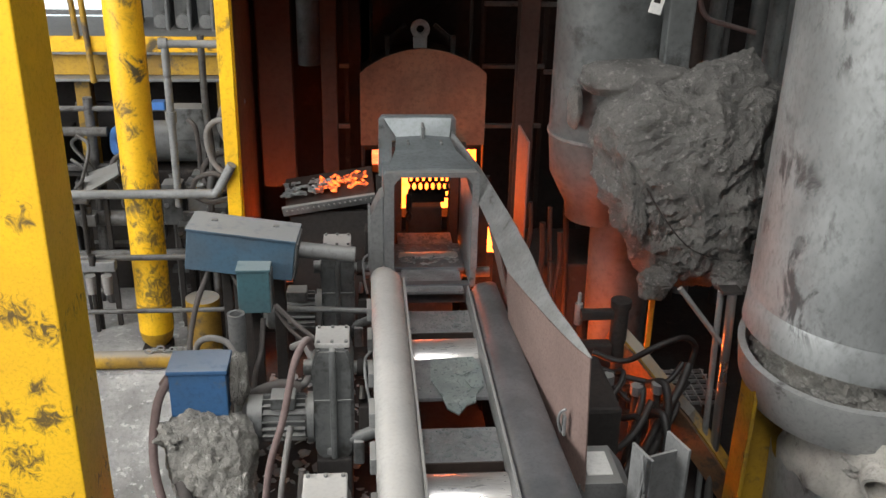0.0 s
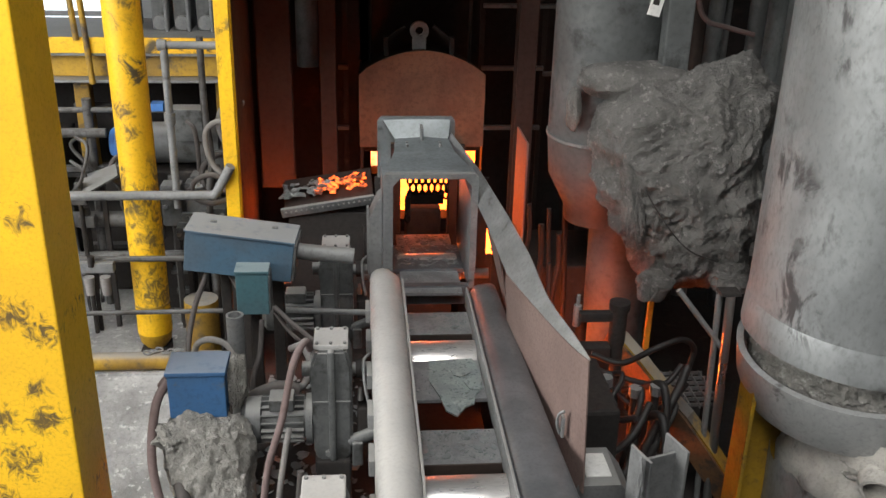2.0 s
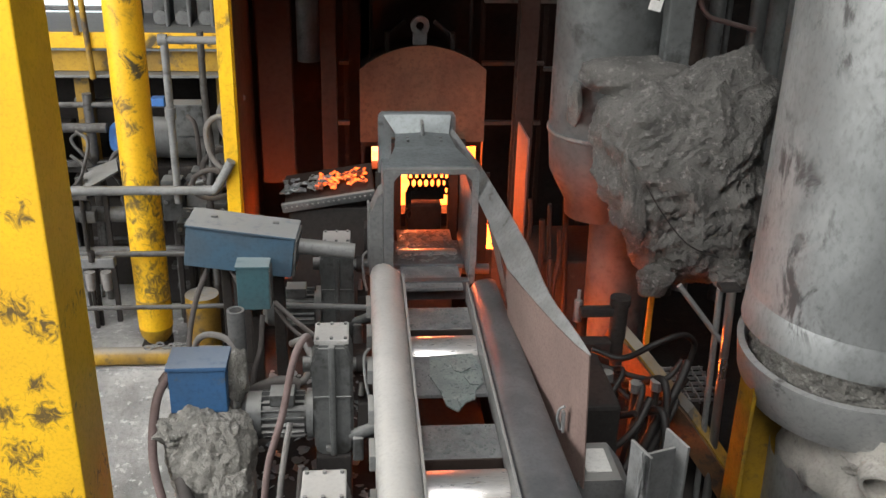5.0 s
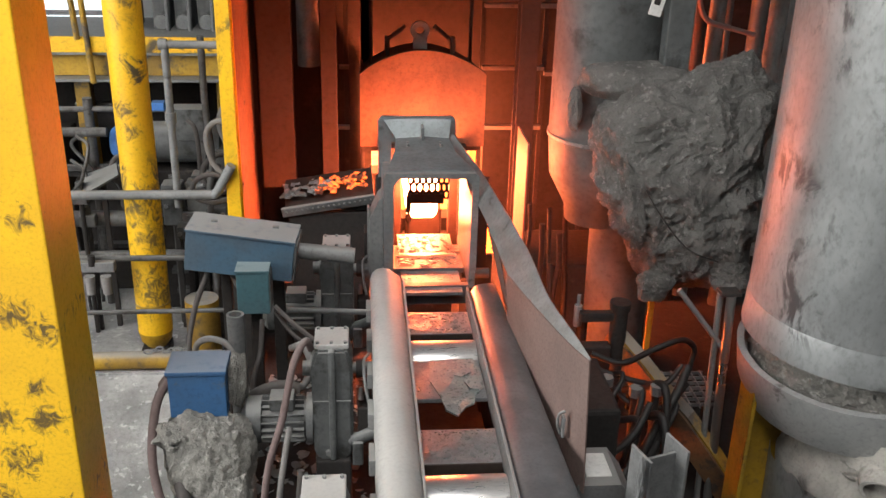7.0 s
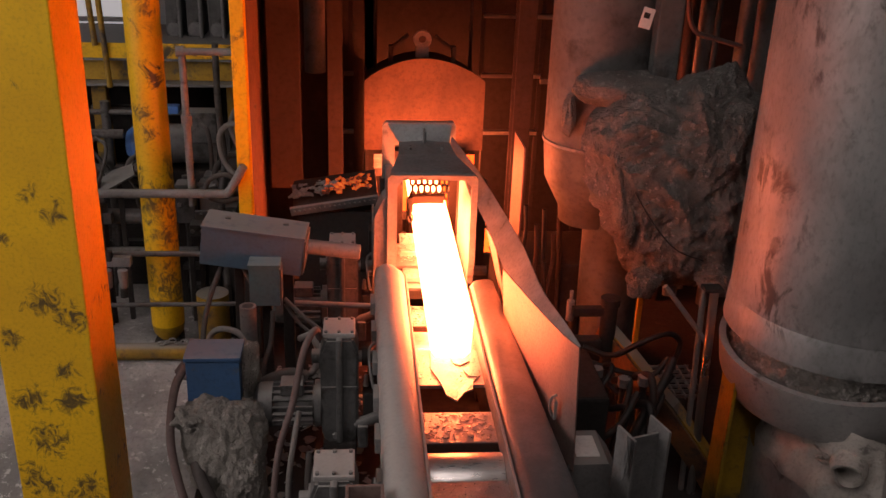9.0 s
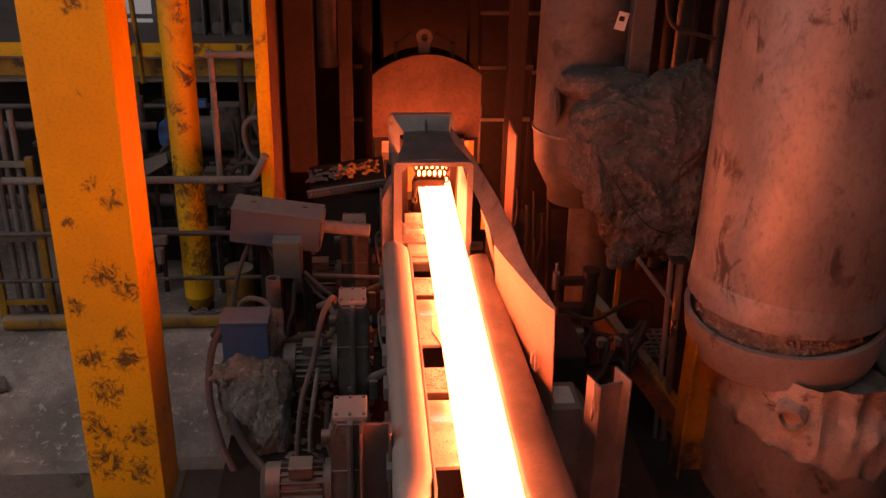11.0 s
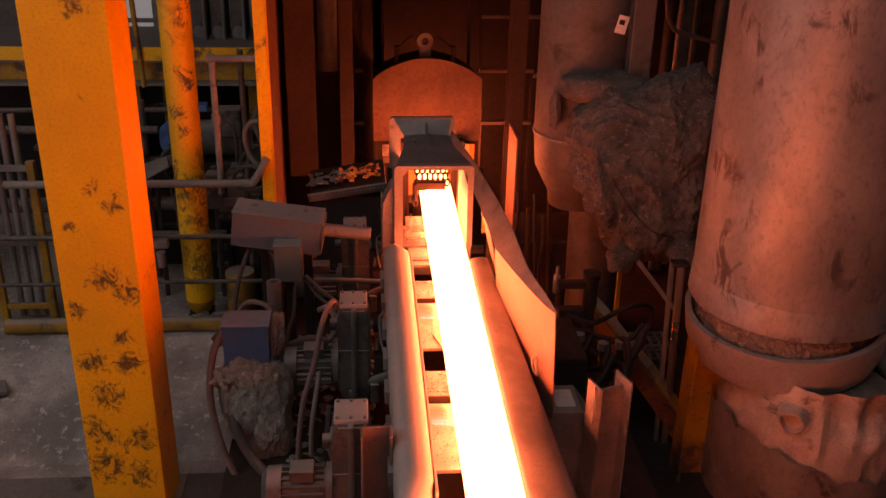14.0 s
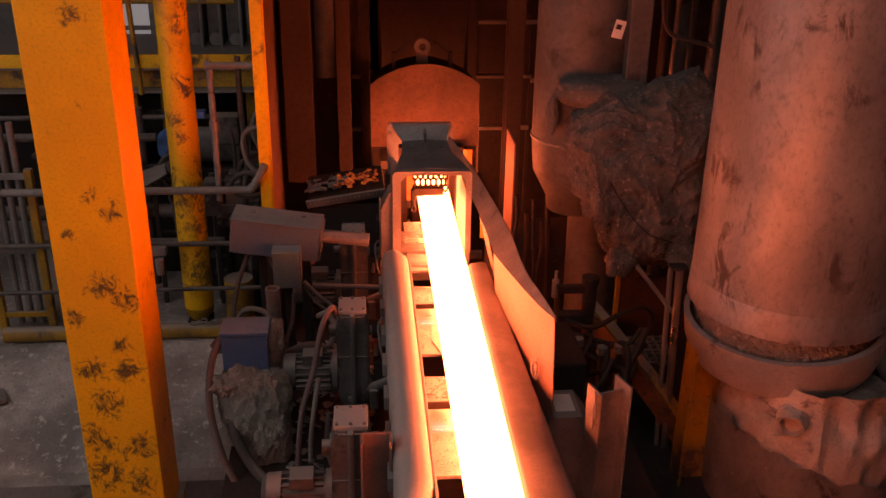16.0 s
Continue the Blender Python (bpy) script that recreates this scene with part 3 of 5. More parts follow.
for x in (-0.27, 0.26):
    part("side_beam", B((x, 3.2, 0.42), (0.05, 2.7, 0.48), 0.006), BLACK, table)
for i in range(8):
    part("clip", B((-0.343, 4.25 - i * 0.31, 0.74), (0.026, 0.12, 0.07), 0.005), STEEL, table)
for x in (-0.25, 0.25):
    part("low_beam", B((x, -3.4, 0.3), (0.08, 10.6, 0.3), 0.006), BLACK, table)
YR = [5.0 - 1.05 * i for i in range(13)]
for y in YR:
    r = thing("table_roller", (0, y - 0.02, 0.6), "polished steel conveyor roller between the guide rails", "roller", "rollers of the table")
    bm = bmesh.new()
    lathe(bm, [(0.03, -0.2), (0.115, -0.17), (0.12, -0.155), (0.12, 0.155), (0.115, 0.17), (0.03, 0.2)], (0, y - 0.02, 0.605), (1, 0, 0), 48)
    part("barrel", bm, ROLLER, r, "", True)
    part("shaft", S((-0.36, y - 0.02, 0.605), (0.36, y - 0.02, 0.605), 0.03), STEEL, r, "", True)
    part("apron_plate", B((0, y - 0.30, 0.69), (0.325, 0.33, 0.02), 0.004), APRON, table)
    part("apron_plate", B((0, y + 0.24, 0.69), (0.325, 0.23, 0.02), 0.004), APRON, table)
    part("apron_lip", B((0, y + 0.125, 0.672), (0.325, 0.012, 0.05), 0.003), BROWN, table)
    part("cross_beam", B((0, y - 0.55, 0.45), (0.48, 0.10, 0.12), 0.006), BLACK, table)
    for x in (-0.31, 0.31):
        part("leg", B((x, y - 0.52, 0.1), (0.1, 0.1, 0.2), 0.006), BLACK, table)

# scale on the aprons
rnd = random.Random(4)
bm = bmesh.new()


def flake(bm, x, y, z, r, tilt=0.25):
    n = rnd.randint(5, 7)
    m = Matrix.Translation((x, y, z)) @ Euler((rnd.uniform(-tilt, tilt), rnd.uniform(-tilt, tilt), rnd.uniform(0, 6.3))).to_matrix().to_4x4()
    base = [(r * rnd.uniform(0.55, 1) * math.cos(2 * math.pi * k / n), r * rnd.uniform(0.4, 0.9) * math.sin(2 * math.pi * k / n)) for k in range(n)]
    lo, hi = [bm.verts.new(m @ Vector((a, b, 0))) for a, b in base], [bm.verts.new(m @ Vector((a * 0.94, b * 0.94, 0.003))) for a, b in base]
    bm.faces.new(lo), bm.faces.new(hi)
    for k in range(n):
        bm.faces.new((lo[k], lo[(k + 1) % n], hi[(k + 1) % n], hi[k]))


for y in YR:
    for i in range(180):
        flake(bm, rnd.uniform(-0.15, 0.15), y + 0.13 + rnd.random() * 0.21, 0.704, rnd.uniform(0.002, 0.009) if i > 25 else rnd.uniform(0.01, 0.025))
    for i in range(90):
        flake(bm, rnd.uniform(-0.15, 0.15), y - 0.45 + rnd.random() * 0.3, 0.704, rnd.uniform(0.0015, 0.006))
for i in range(160):
    flake(bm, rnd.uniform(-0.18, 0.18), rnd.uniform(4.84, 5.14), 0.718, rnd.uniform(0.004, 0.02))
for i in range(200):
    flake(bm, rnd.uniform(-0.14, 0.0), rnd.uniform(1.2, 2.0), 0.705, rnd.uniform(0.003, 0.012))
single("scale_flakes", bm, FLAKE, "loose grey mill scale chips on the table plates", "mill scale", kind="stuff")
def flat_piece(pts, z, h):
    bm = bmesh.new()
    lo, hi = [bm.verts.new((x, y, z + 0.12 * max(0, 3.485 - y) * -1)) for x, y in pts], [bm.verts.new((x, y, z + h + 0.12 * max(0, 3.485 - y) * -1)) for x, y in pts]
    bm.faces.new(lo), bm.faces.new(hi)
    for k in range(len(pts)):
        bm.faces.new((lo[k], lo[(k + 1) % len(pts)], hi[(k + 1) % len(pts)], hi[k]))
    return bm


single("scale_sheet", flat_piece([(-0.07, 3.80), (0.13, 3.815), (0.155, 3.7), (0.15, 3.56), (0.11, 3.50), (0.10, 3.44), (0.06, 3.42), (0.02, 3.36), (-0.025, 3.40), (-0.045, 3.50), (-0.08, 3.62)], 0.703, 0.007), SCALE, "large grey-green sheet of mill scale hanging over the apron plate", "mill scale")
single("scale_sheet", flat_piece([(0.02, 3.72), (0.05, 3.78), (0.10, 3.76), (0.11, 3.68), (0.06, 3.64), (0.03, 3.66)], 0.711, 0.005), SCALE, "rounded piece of mill scale lying on a larger sheet", "mill scale")
single("scale_sheet", flat_piece([(0.07, 3.60), (0.12, 3.66), (0.15, 3.60), (0.13, 3.53), (0.09, 3.54)], 0.712, 0.005), SCALE, "broken piece of mill scale lying on a larger sheet", "mill scale")

# scale guard beside the right rail
guard = thing("scale_guard", (0.4, 3.7, 0.7), "long reddish-brown steel side guard plate with a folded top", "guard plate")
top_line, low_line = [], []
for i in range(13):
    a = i / 12
    top_line.append((0.448 - 0.16 * a ** 0.75, 2.95 + 0.95 * a, 1.185 - 0.085 * a))
    low_line.append((0.468 - 0.135 * a ** 0.55, 2.93 + 1.12 * a, 0.61 + 0.11 * a))
middle = [tuple((p + q) / 2 for p, q in zip(u, v)) for u, v in zip(top_line, low_line)]
# the folded flange leaves the plate along its top edge and widens towards the tunnel
crest = [(0.452 - 0.075 * a - 0.02 * math.sin(math.pi * a), 2.95 + 0.95 * a, 1.188 + 0.022 * a + 0.008 * math.sin(9 * a)) for a in [i / 12 for i in range(13)]]
crest += [(0.35, 4.3, 1.22), (0.26, 4.8, 1.30), (0.14, 5.15, 1.40)]
hem = top_line + [(0.265, 4.4, 1.13), (0.2, 4.8, 1.22), (0.13, 5.14, 1.36)]
# grey steel here stands for sky light on the fold's upward face
part("folded_top", sheet(bmesh.new(), [crest, hem], 0.006), STEEL, guard, "folded top flange, grey for the sky light on it", True)
part("plate", sheet(bmesh.new(), [top_line, middle, low_line], 0.006), PLATE, guard, "reddish-brown plate", True)
part("plate", sheet(bmesh.new(), [[(0.29, 4.2, 1.10), (0.265, 4.4, 1.12)], [(0.37, 4.2, 0.72), (0.365, 4.4, 0.72)]], 0.006), PLATE, guard)
part("strut", S((0.30, 3.92, 1.09), (0.37, 4.35, 0.74), 0.014), PLATE, guard)
part("hinge", B((0.392, 3.05, 0.84), (0.012, 0.03, 0.09), 0.003), STEEL, guard)
part("handle", Hs([(0.385, 3.06, 0.80), (0.37, 3.05, 0.85), (0.372, 3.04, 0.90), (0.39, 3.03, 0.92)], 0.006), STEEL, guard)
# ---- drive units beside the table ----
def drive_unit(y, label):
    u = thing("gear_motor", (-0.5, y, 0.3), label, "gear motor", "roller drives")
    bm = slab(bmesh.new(), [(-0.595, 0.35), (-0.60, 0.80), (-0.575, 0.875), (-0.445, 0.875), (-0.42, 0.80), (-0.42, 0.35), (-0.45, 0.30), (-0.565, 0.30)], y - 0.09, y + 0.1)
    bmesh.ops.bevel(bm, geom=list(bm.edges), offset=0.012, segments=2, affect="EDGES")
    part("gearbox", bm, GEARGREY, u, "grey gearbox with dust-covered top", True)
    part("cover", B((-0.51, y + 0.01, 0.885), (0.15, 0.17, 0.022), 0.006), RAIL, u, "pale dust-covered top cover")
    part("rim", B((-0.51, y + 0.0, 0.60), (0.03, 0.225, 0.56), 0.012), GEARGREY, u)
    for dx in (-0.06, 0, 0.06):
        for dy in (-0.06, 0.075):
            bolt(u, (-0.51 + dx, y + dy, 0.89), (-0.51 + dx, y + dy, 0.906), 0.008)
    part("output_shaft", S((-0.43, y + 0.03, 0.72), (-0.335, y + 0.03, 0.72), 0.028), STEEL, u, "", True)
    part("coupling", S((-0.405, y + 0.03, 0.72), (-0.365, y + 0.03, 0.72), 0.045), BLACK, u, "", True)
    part("breather", S((-0.64, y + 0.0, 0.74), (-0.595, y, 0.74), 0.035), GEARGREY, u, "", True)
    part("motor_flange", S((-0.63, y + 0.02, 0.47), (-0.6, y + 0.02, 0.47), 0.115, seg=28), GEARGREY, u, "", True)
    m = part("motor_body", S((-0.84, y + 0.02, 0.47), (-0.62, y + 0.02, 0.47), 0.085, seg=28), GEARGREY, u, "finned grey motor", True)
    for k in range(18):
        a = 2 * math.pi * k / 18
        part("fin", B((-0.735, y + 0.02 + 0.095 * math.cos(a), 0.47 + 0.095 * math.sin(a)), (0.19, 0.028, 0.006), 0, Euler((a, 0, 0)).to_matrix().to_4x4()), GEARGREY, m)
    part("fan_cover", lathe(bmesh.new(), [(0.0, -0.925), (0.075, -0.92), (0.105, -0.895), (0.108, -0.83), (0.085, -0.825)], (0, y + 0.02, 0.47), (1, 0, 0), 28), GEARGREY, u, "", True)
    part("terminal_box", B((-0.735, y - 0.01, 0.585), (0.11, 0.1, 0.06), 0.008), GEARGREY, u)
    part("foot", B((-0.51, y, 0.16), (0.16, 0.22, 0.32), 0.01), BLACK, u)
    part("torque_arm", S((-0.43, y - 0.07, 0.40), (-0.31, y - 0.09, 0.46), 0.03), GEARGREY, u, "", True)
    part("grease_line", Hs([(-0.345, y + 0.02, 0.80), (-0.37, y - 0.02, 0.78), (-0.365, y - 0.08, 0.70), (-0.35, y - 0.1, 0.62)], 0.007), STEEL, u, "thin grease pipe")
    part("nipple", S((-0.385, y - 0.04, 0.60), (-0.385, y - 0.04, 0.66), 0.014, 0.008, 8), CHROME, u)
    part("bearing_block", B((-0.37, y + 0.0, 0.5), (0.06, 0.14, 0.14), 0.01), BLACK, u)
    part("side_flange", S((-0.605, y + 0.0, 0.74), (-0.592, y, 0.74), 0.06, seg=24), GEARGREY, u, "", True)
    part("drain_plug", S((-0.53, y - 0.095, 0.36), (-0.53, y - 0.11, 0.36), 0.016, seg=6), STEEL, u)
    part("seam", B((-0.51, y - 0.093, 0.62), (0.165, 0.008, 0.012), 0.002), GEARGREY, u)
    part("lug", B((-0.40, y - 0.10, 0.36), (0.05, 0.05, 0.12), 0.01), GEARGREY, u)
    return u


drive_unit(3.70, "grey gear motor with dusty top beside the table")
drive_unit(2.62, "grey gear motor at the near table end")
drive_unit(4.78, "dusty grey gear motor near the guide tunnel")

# pyrometer housing aimed at the table
p = thing("pyrometer_housing", (-0.95, 4.45, 0), "dusty blue box housing with a sighting tube aimed at the rollers", "instrument housing")
tilt = Euler((0, radians(7), radians(-3))).to_matrix().to_4x4()
part("case", B((-0.965, 4.42, 1.015), (0.525, 0.225, 0.205), 0.005, tilt), STEELBLUE, p, "grey-blue sheet case")
part("lid", B((-0.952, 4.42, 1.124), (0.535, 0.245, 0.012), 0.004, tilt), STEELBLUE, p, "dusty grey lid")
part("end_plate", B((-0.697, 4.40, 0.985), (0.012, 0.22, 0.19), 0.004, tilt), GEARGREY, p)
part("sighting_tube", S((-0.70, 4.40, 1.01), (-0.41, 4.38, 0.985), 0.04, seg=24), STEEL, p, "grey steel tube", True)
for x in (-1.1, -0.8):
    part("latch", B((x, 4.45, 1.133 - 0.12 * (x + 0.952)), (0.03, 0.02, 0.012), 0.003), STEEL, p)
part("stand", B((-0.80, 4.46, 0.44), (0.06, 0.06, 0.88), 0.006), BLACK, p)
part("stand", B((-1.06, 4.46, 0.46), (0.05, 0.05, 0.92), 0.006), BLACK, p)

j = thing("junction_box", (-0.9, 4.22, 0), "small teal junction box on a post, dusty top", "junction box")
part("case", B((-0.90, 4.26, 0.87), (0.155, 0.13, 0.22), 0.005), TEAL, j)
part("lid", B((-0.90, 4.26, 0.985), (0.165, 0.14, 0.014), 0.004), TEAL, j)
part("door_panel", B((-0.818, 4.25, 0.87), (0.008, 0.11, 0.19), 0.003), GEARGREY, j)
part("post", B((-0.90, 4.30, 0.4), (0.05, 0.05, 0.8), 0.005), BLACK, j)

b2 = thing("control_box", (-1.09, 3.68, 0), "blue control box with a dusty lid on a wool-wrapped stand", "control box")
part("case", B((-1.09, 3.69, 0.665), (0.245, 0.17, 0.21), 0.005), BLUE, b2)
part("lid", B((-1.09, 3.69, 0.782), (0.26, 0.19, 0.02), 0.005), BLUE, b2, "dust-greyed lid")
part("stand", B((-1.05, 3.72, 0.28), (0.08, 0.08, 0.57), 0.005), BLACK, b2)
ww = thing("wool_wrap", (-1.06, 3.62, 0.1), "torn grey mineral wool wrapped round the box stand", "insulation wool")
part("wrap", lump((-1.06, 3.62, 0.32), (0.185, 0.14, 0.25), 3, 0.16, 6, 1.7, 0.22), PALE_WOOL, ww, "", True)
part("wrap_tail", lump((-0.98, 3.58, 0.16), (0.11, 0.12, 0.2), 13, 0.2, 5, 1.8, 0.2), PALE_WOOL, ww, "", True)
part("tuft", lump((-0.93, 3.72, 0.68), (0.04, 0.06, 0.11), 5, 0.3, 5, 2.4, 0.15), PALE_WOOL, ww, "small tuft of wool", True)
part("torn_edge", lump((-1.2, 3.56, 0.5), (0.07, 0.06, 0.05), 15, 0.35, 4, 2.8, 0.2), PALE_WOOL, ww, "torn edge", True)

single("pipe_stub", lathe(bmesh.new(), [(0.0, 0.08), (0.03, 0.08), (0.03, 0.82), (0.042, 0.82), (0.042, 0.0)], (-0.975, 4.08, 0), seg=20), STEEL, "open vertical grey pipe stub among the cables", "pipe", smooth=True)


def cable(pts, r, mat, label, cat="cable"):
    return single("cable" if cat == "cable" else "hose", Hs(pts, r), mat, label, cat, smooth=True)


cable([(-0.60, 3.66, 0.86), (-0.62, 3.62, 0.92), (-0.67, 3.56, 0.84), (-0.72, 3.48, 0.62), (-0.79, 3.42, 0.38), (-0.83, 3.4, 0.0)], 0.016, HOSE_RED, "thick dusty red hose hanging over the motor", "hose")
cable([(-1.22, 3.66, 0.72), (-1.27, 3.6, 0.62), (-1.285, 3.5, 0.4), (-1.23, 3.42, 0.15), (-1.16, 3.36, 0.0)], 0.02, HOSE_RED, "dark red hose looping beside the control box", "hose")
cable([(-1.2, 3.6, 0.36), (-1.17, 3.5, 0.24), (-1.08, 3.42, 0.08), (-0.98, 3.34, 0.0)], 0.03, RUBBER, "thick black cable below the wool wrap")
cable([(-0.76, 3.5, 0.0), (-0.75, 3.5, 0.2), (-0.72, 3.55, 0.40), (-0.70, 3.6, 0.5)], 0.014, HOSE_GREY, "grey motor cable running to the floor")
cable([(-1.13, 4.4, 0.92), (-1.2, 4.3, 0.75), (-1.23, 4.2, 0.55), (-1.18, 4.1, 0.4)], 0.014, RUBBER, "black cable below the blue housing")
cable([(-1.05, 4.42, 0.92), (-0.97, 4.3, 0.8), (-0.98, 4.2, 0.62), (-1.02, 4.1, 0.5)], 0.012, RUBBER, "black cable behind the teal box")
cable([(-1.2, 4.15, 0.52), (-1.17, 4.12, 0.64), (-1.09, 4.08, 0.69), (-1.0, 4.05, 0.65), (-0.98, 4.0, 0.5)], 0.016, HOSE_GREY, "looped grey cable round the pipe stub")
cable([(-1.32, 3.95, 0.52), (-1.26, 3.9, 0.6), (-1.2, 3.9, 0.55), (-1.12, 3.88, 0.62), (-1.05, 3.9, 0.5), (-1.02, 3.9, 0.0)], 0.018, HOSE_RED, "pale red hose coiled behind the blue box", "hose")
cable([(-1.3, 4.0, 0.46), (-1.22, 3.95, 0.50), (-1.15, 3.95, 0.46), (-1.18, 3.92, 0.35), (-1.18, 3.92, 0.0)], 0.018, HOSE_GREY, "grey hose coil on the floor stand", "hose")
cable([(-0.72, 4.1, 0.62), (-0.66, 4.05, 0.66), (-0.62, 4.0, 0.58), (-0.66, 3.95, 0.5), (-0.72, 3.9, 0.54)], 0.018, HOSE_GREY, "short grey hose beside the gearbox", "hose")
cable([(-0.80, 4.2, 0.8), (-0.70, 4.15, 0.72), (-0.58, 4.1, 0.64), (-0.52, 4.08, 0.62)], 0.012, RUBBER, "black cable crossing to the gearbox")
cable([(-0.80, 4.22, 0.76), (-0.72, 4.18, 0.66), (-0.6, 4.1, 0.60)], 0.010, RUBBER, "thin black cable crossing to the gearbox")
cable([(-0.86, 4.18, 0.74), (-0.87, 4.1, 0.6), (-0.9, 4.05, 0.5), (-0.92, 4.0, 0.3)], 0.013, RUBBER, "black cable hanging from the teal box")
cable([(-0.92, 3.9, 0.45), (-0.85, 3.86, 0.52), (-0.76, 3.86, 0.55), (-0.68, 3.88, 0.52)], 0.034, RUBBER, "fat black conduit behind the motor", "conduit")
cable([(-0.56, 3.5, 0.28), (-0.55, 3.42, 0.18), (-0.5, 3.4, 0.0)], 0.014, RUBBER, "black cable under the gearbox")
cable([(-0.65, 3.5, 0.34), (-0.66, 3.45, 0.15), (-0.62, 3.4, 0.0)], 0.016, RUBBER, "black cable under the motor")
single("cross_pipe", S((-0.78, 4.6, 0.58), (-0.33, 4.55, 0.58), 0.016), STEEL, "thin grey pipe running to the table side", "pipe", smooth=True)

# floor clutter under the drives
bm = bmesh.new()
for i in range(340):
    x, y = rnd.uniform(-0.95, -0.36), rnd.uniform(2.3, 4.9)
    flake(bm, x, y, 0.012 + rnd.random() * 0.02, rnd.uniform(0.01, 0.05), 0.5)
for i in range(500):
    y = rnd.uniform(3.3, 4.9)
    flake(bm, rnd.uniform(-3.0, -1.25), y, -0.347 + max(0, (y - 3.95) * 0.35), rnd.uniform(0.002, 0.010), 0.15)
single("floor_scale", bm, FLAKE, "scattered grey scale chips on the floor", "mill scale", kind="stuff")

# scale tray behind
tray = thing("scale_tray", (-0.56, 5.25, 0.9), "sloping steel tray of smouldering scale beside the tunnel", "tray")
ry = Euler((radians(18), radians(-9), 0)).to_matrix().to_4x4()
part("pan", B((-0.56, 5.3, 1.0), (0.52, 0.32, 0.02), 0.004, ry), BROWN, tray)
# solid black box added under the pan to block billet light
part("bin", B((-0.56, 5.3, 0.46), (0.46, 0.24, 0.9), 0.006), BLACK, tray)
part("front_lip", B((-0.56, 5.15, 0.965), (0.54, 0.02, 0.06), 0.004, ry), STEEL, tray)
for i in range(17):
    part("rivet", S((-0.80 + i * 0.03, 5.135, 0.93 + i * 0.0048), (-0.80 + i * 0.03, 5.12, 0.93 + i * 0.0048), 0.006, seg=6), STEEL, tray)
bm = bmesh.new()
for i in range(70):
    x = rnd.uniform(-0.62, -0.34)
    box(bm, (x, rnd.uniform(5.2, 5.42), 1.03 + (x + 0.56) * 0.16 + rnd.random() * 0.02), (rnd.uniform(0.015, 0.05), rnd.uniform(0.012, 0.035), 0.012), 0.003, Euler((rnd.uniform(-.4, .6), rnd.uniform(-.4, .4), rnd.uniform(0, 3))).to_matrix().to_4x4())
single("hot_scale", bm, EMBER, "glowing orange scale lumps heaped in the tray", "hot scale", kind="stuff")
# unseen glowing blocks added to light the bay wall, on a made-up stand
bm = bmesh.new()
for i in range(14):
    box(bm, (rnd.uniform(-1.01, -0.93), rnd.uniform(5.45, 5.72), 0.36 + rnd.random() * 0.1), (rnd.uniform(0.05, 0.12), rnd.uniform(0.05, 0.12), 0.05), 0.008, Euler((rnd.uniform(-.5, .5), rnd.uniform(-.5, .5), rnd.uniform(0, 3))).to_matrix().to_4x4())
single("hidden_glow_blocks", bm, HIDDEN_GLOW, "hidden glowing blocks added to light the bay wall orange", "hot scale", kind="stuff")
single("glow_block_stand", B((-0.88, 5.67, 0.185), (0.32, 0.56, 0.36), 0.01), BLACK, "black box added to hold hidden glow blocks in the bay", "bin")
bm = bmesh.new()
for i in range(70):
    x = rnd.uniform(-0.82, -0.55)
    box(bm, (x, rnd.uniform(5.2, 5.42), 1.03 + (x + 0.56) * 0.16 + rnd.random() * 0.02), (rnd.uniform(0.015, 0.05), rnd.uniform(0.012, 0.035), 0.012), 0.003, Euler((rnd.uniform(-.4, .6), rnd.uniform(-.4, .4), rnd.uniform(0, 3))).to_matrix().to_4x4())
single("cold_scale", bm, FLAKE, "dull grey scale pieces in the tray", "scale", kind="stuff")

# ---- yellow steelwork ----
c = thing("yellow_column", (-1.75, 3.59, -0.35), "chipped yellow painted box column with black smears", "steel column")
part("shaft", B((-1.7506, 3.593, 2.03), (0.385, 0.373, 4.74), 0.008), COLUMN_YELLOW, c)
part("base_plate", B((-1.7506, 3.593, -0.334), (0.46, 0.45, 0.024), 0.004), YELLOW_DIRTY_DIM, c)

yp = thing("yellow_pipe", (-1.615, 5.2, 0), "large yellow painted pipe column with chipped paint", "pipe")
part("pipe", S((-1.615, 5.2, 0.16), (-1.615, 5.2, 4.4), 0.1, seg=40), PIPE_YELLOW, yp, "", True)
part("weld_band", S((-1.615, 5.2, 0.34), (-1.615, 5.2, 0.352), 0.103, seg=40), YELLOW_DIRTY_DIM, yp, "", True)
part("bottom_cap", lathe(bmesh.new(), [(0.1, 0.16), (0.09, 0.10), (0.06, 0.06), (0.0, 0.05)], (-1.615, 5.2, 0), seg=40), YELLOW_DIRTY_DIM, yp, "", True)
part("foot", B((-1.615, 5.2, 0.03), (0.16, 0.16, 0.06), 0.006), BLACK, yp)
hookc = thing("loose_chain", (-1.55, 4.97, 0.1), "rusty chain lying on the yellow floor pipe", "chain")
for i in range(7):
    part("link", hose(bmesh.new(), [(-1.62 + i * 0.035 + 0.022 * math.cos(a), 4.97 + (0.012 * math.sin(a) if i % 2 else 0), 0.13 + (0 if i % 2 else 0.012 * math.sin(a)) + 0.01 * (i % 3)) for a in [k * math.pi / 4 for k in range(9)]], 0.005, 2, 6), STEEL, hookc)

# black block added to fill the darkness below the post
single("post_dark_block", B((-1.0725, 5.05, 0.39), (0.12, 0.16, 0.78), 0.006), BLACK, "black block added in the darkness under the narrow yellow post", "pedestal")
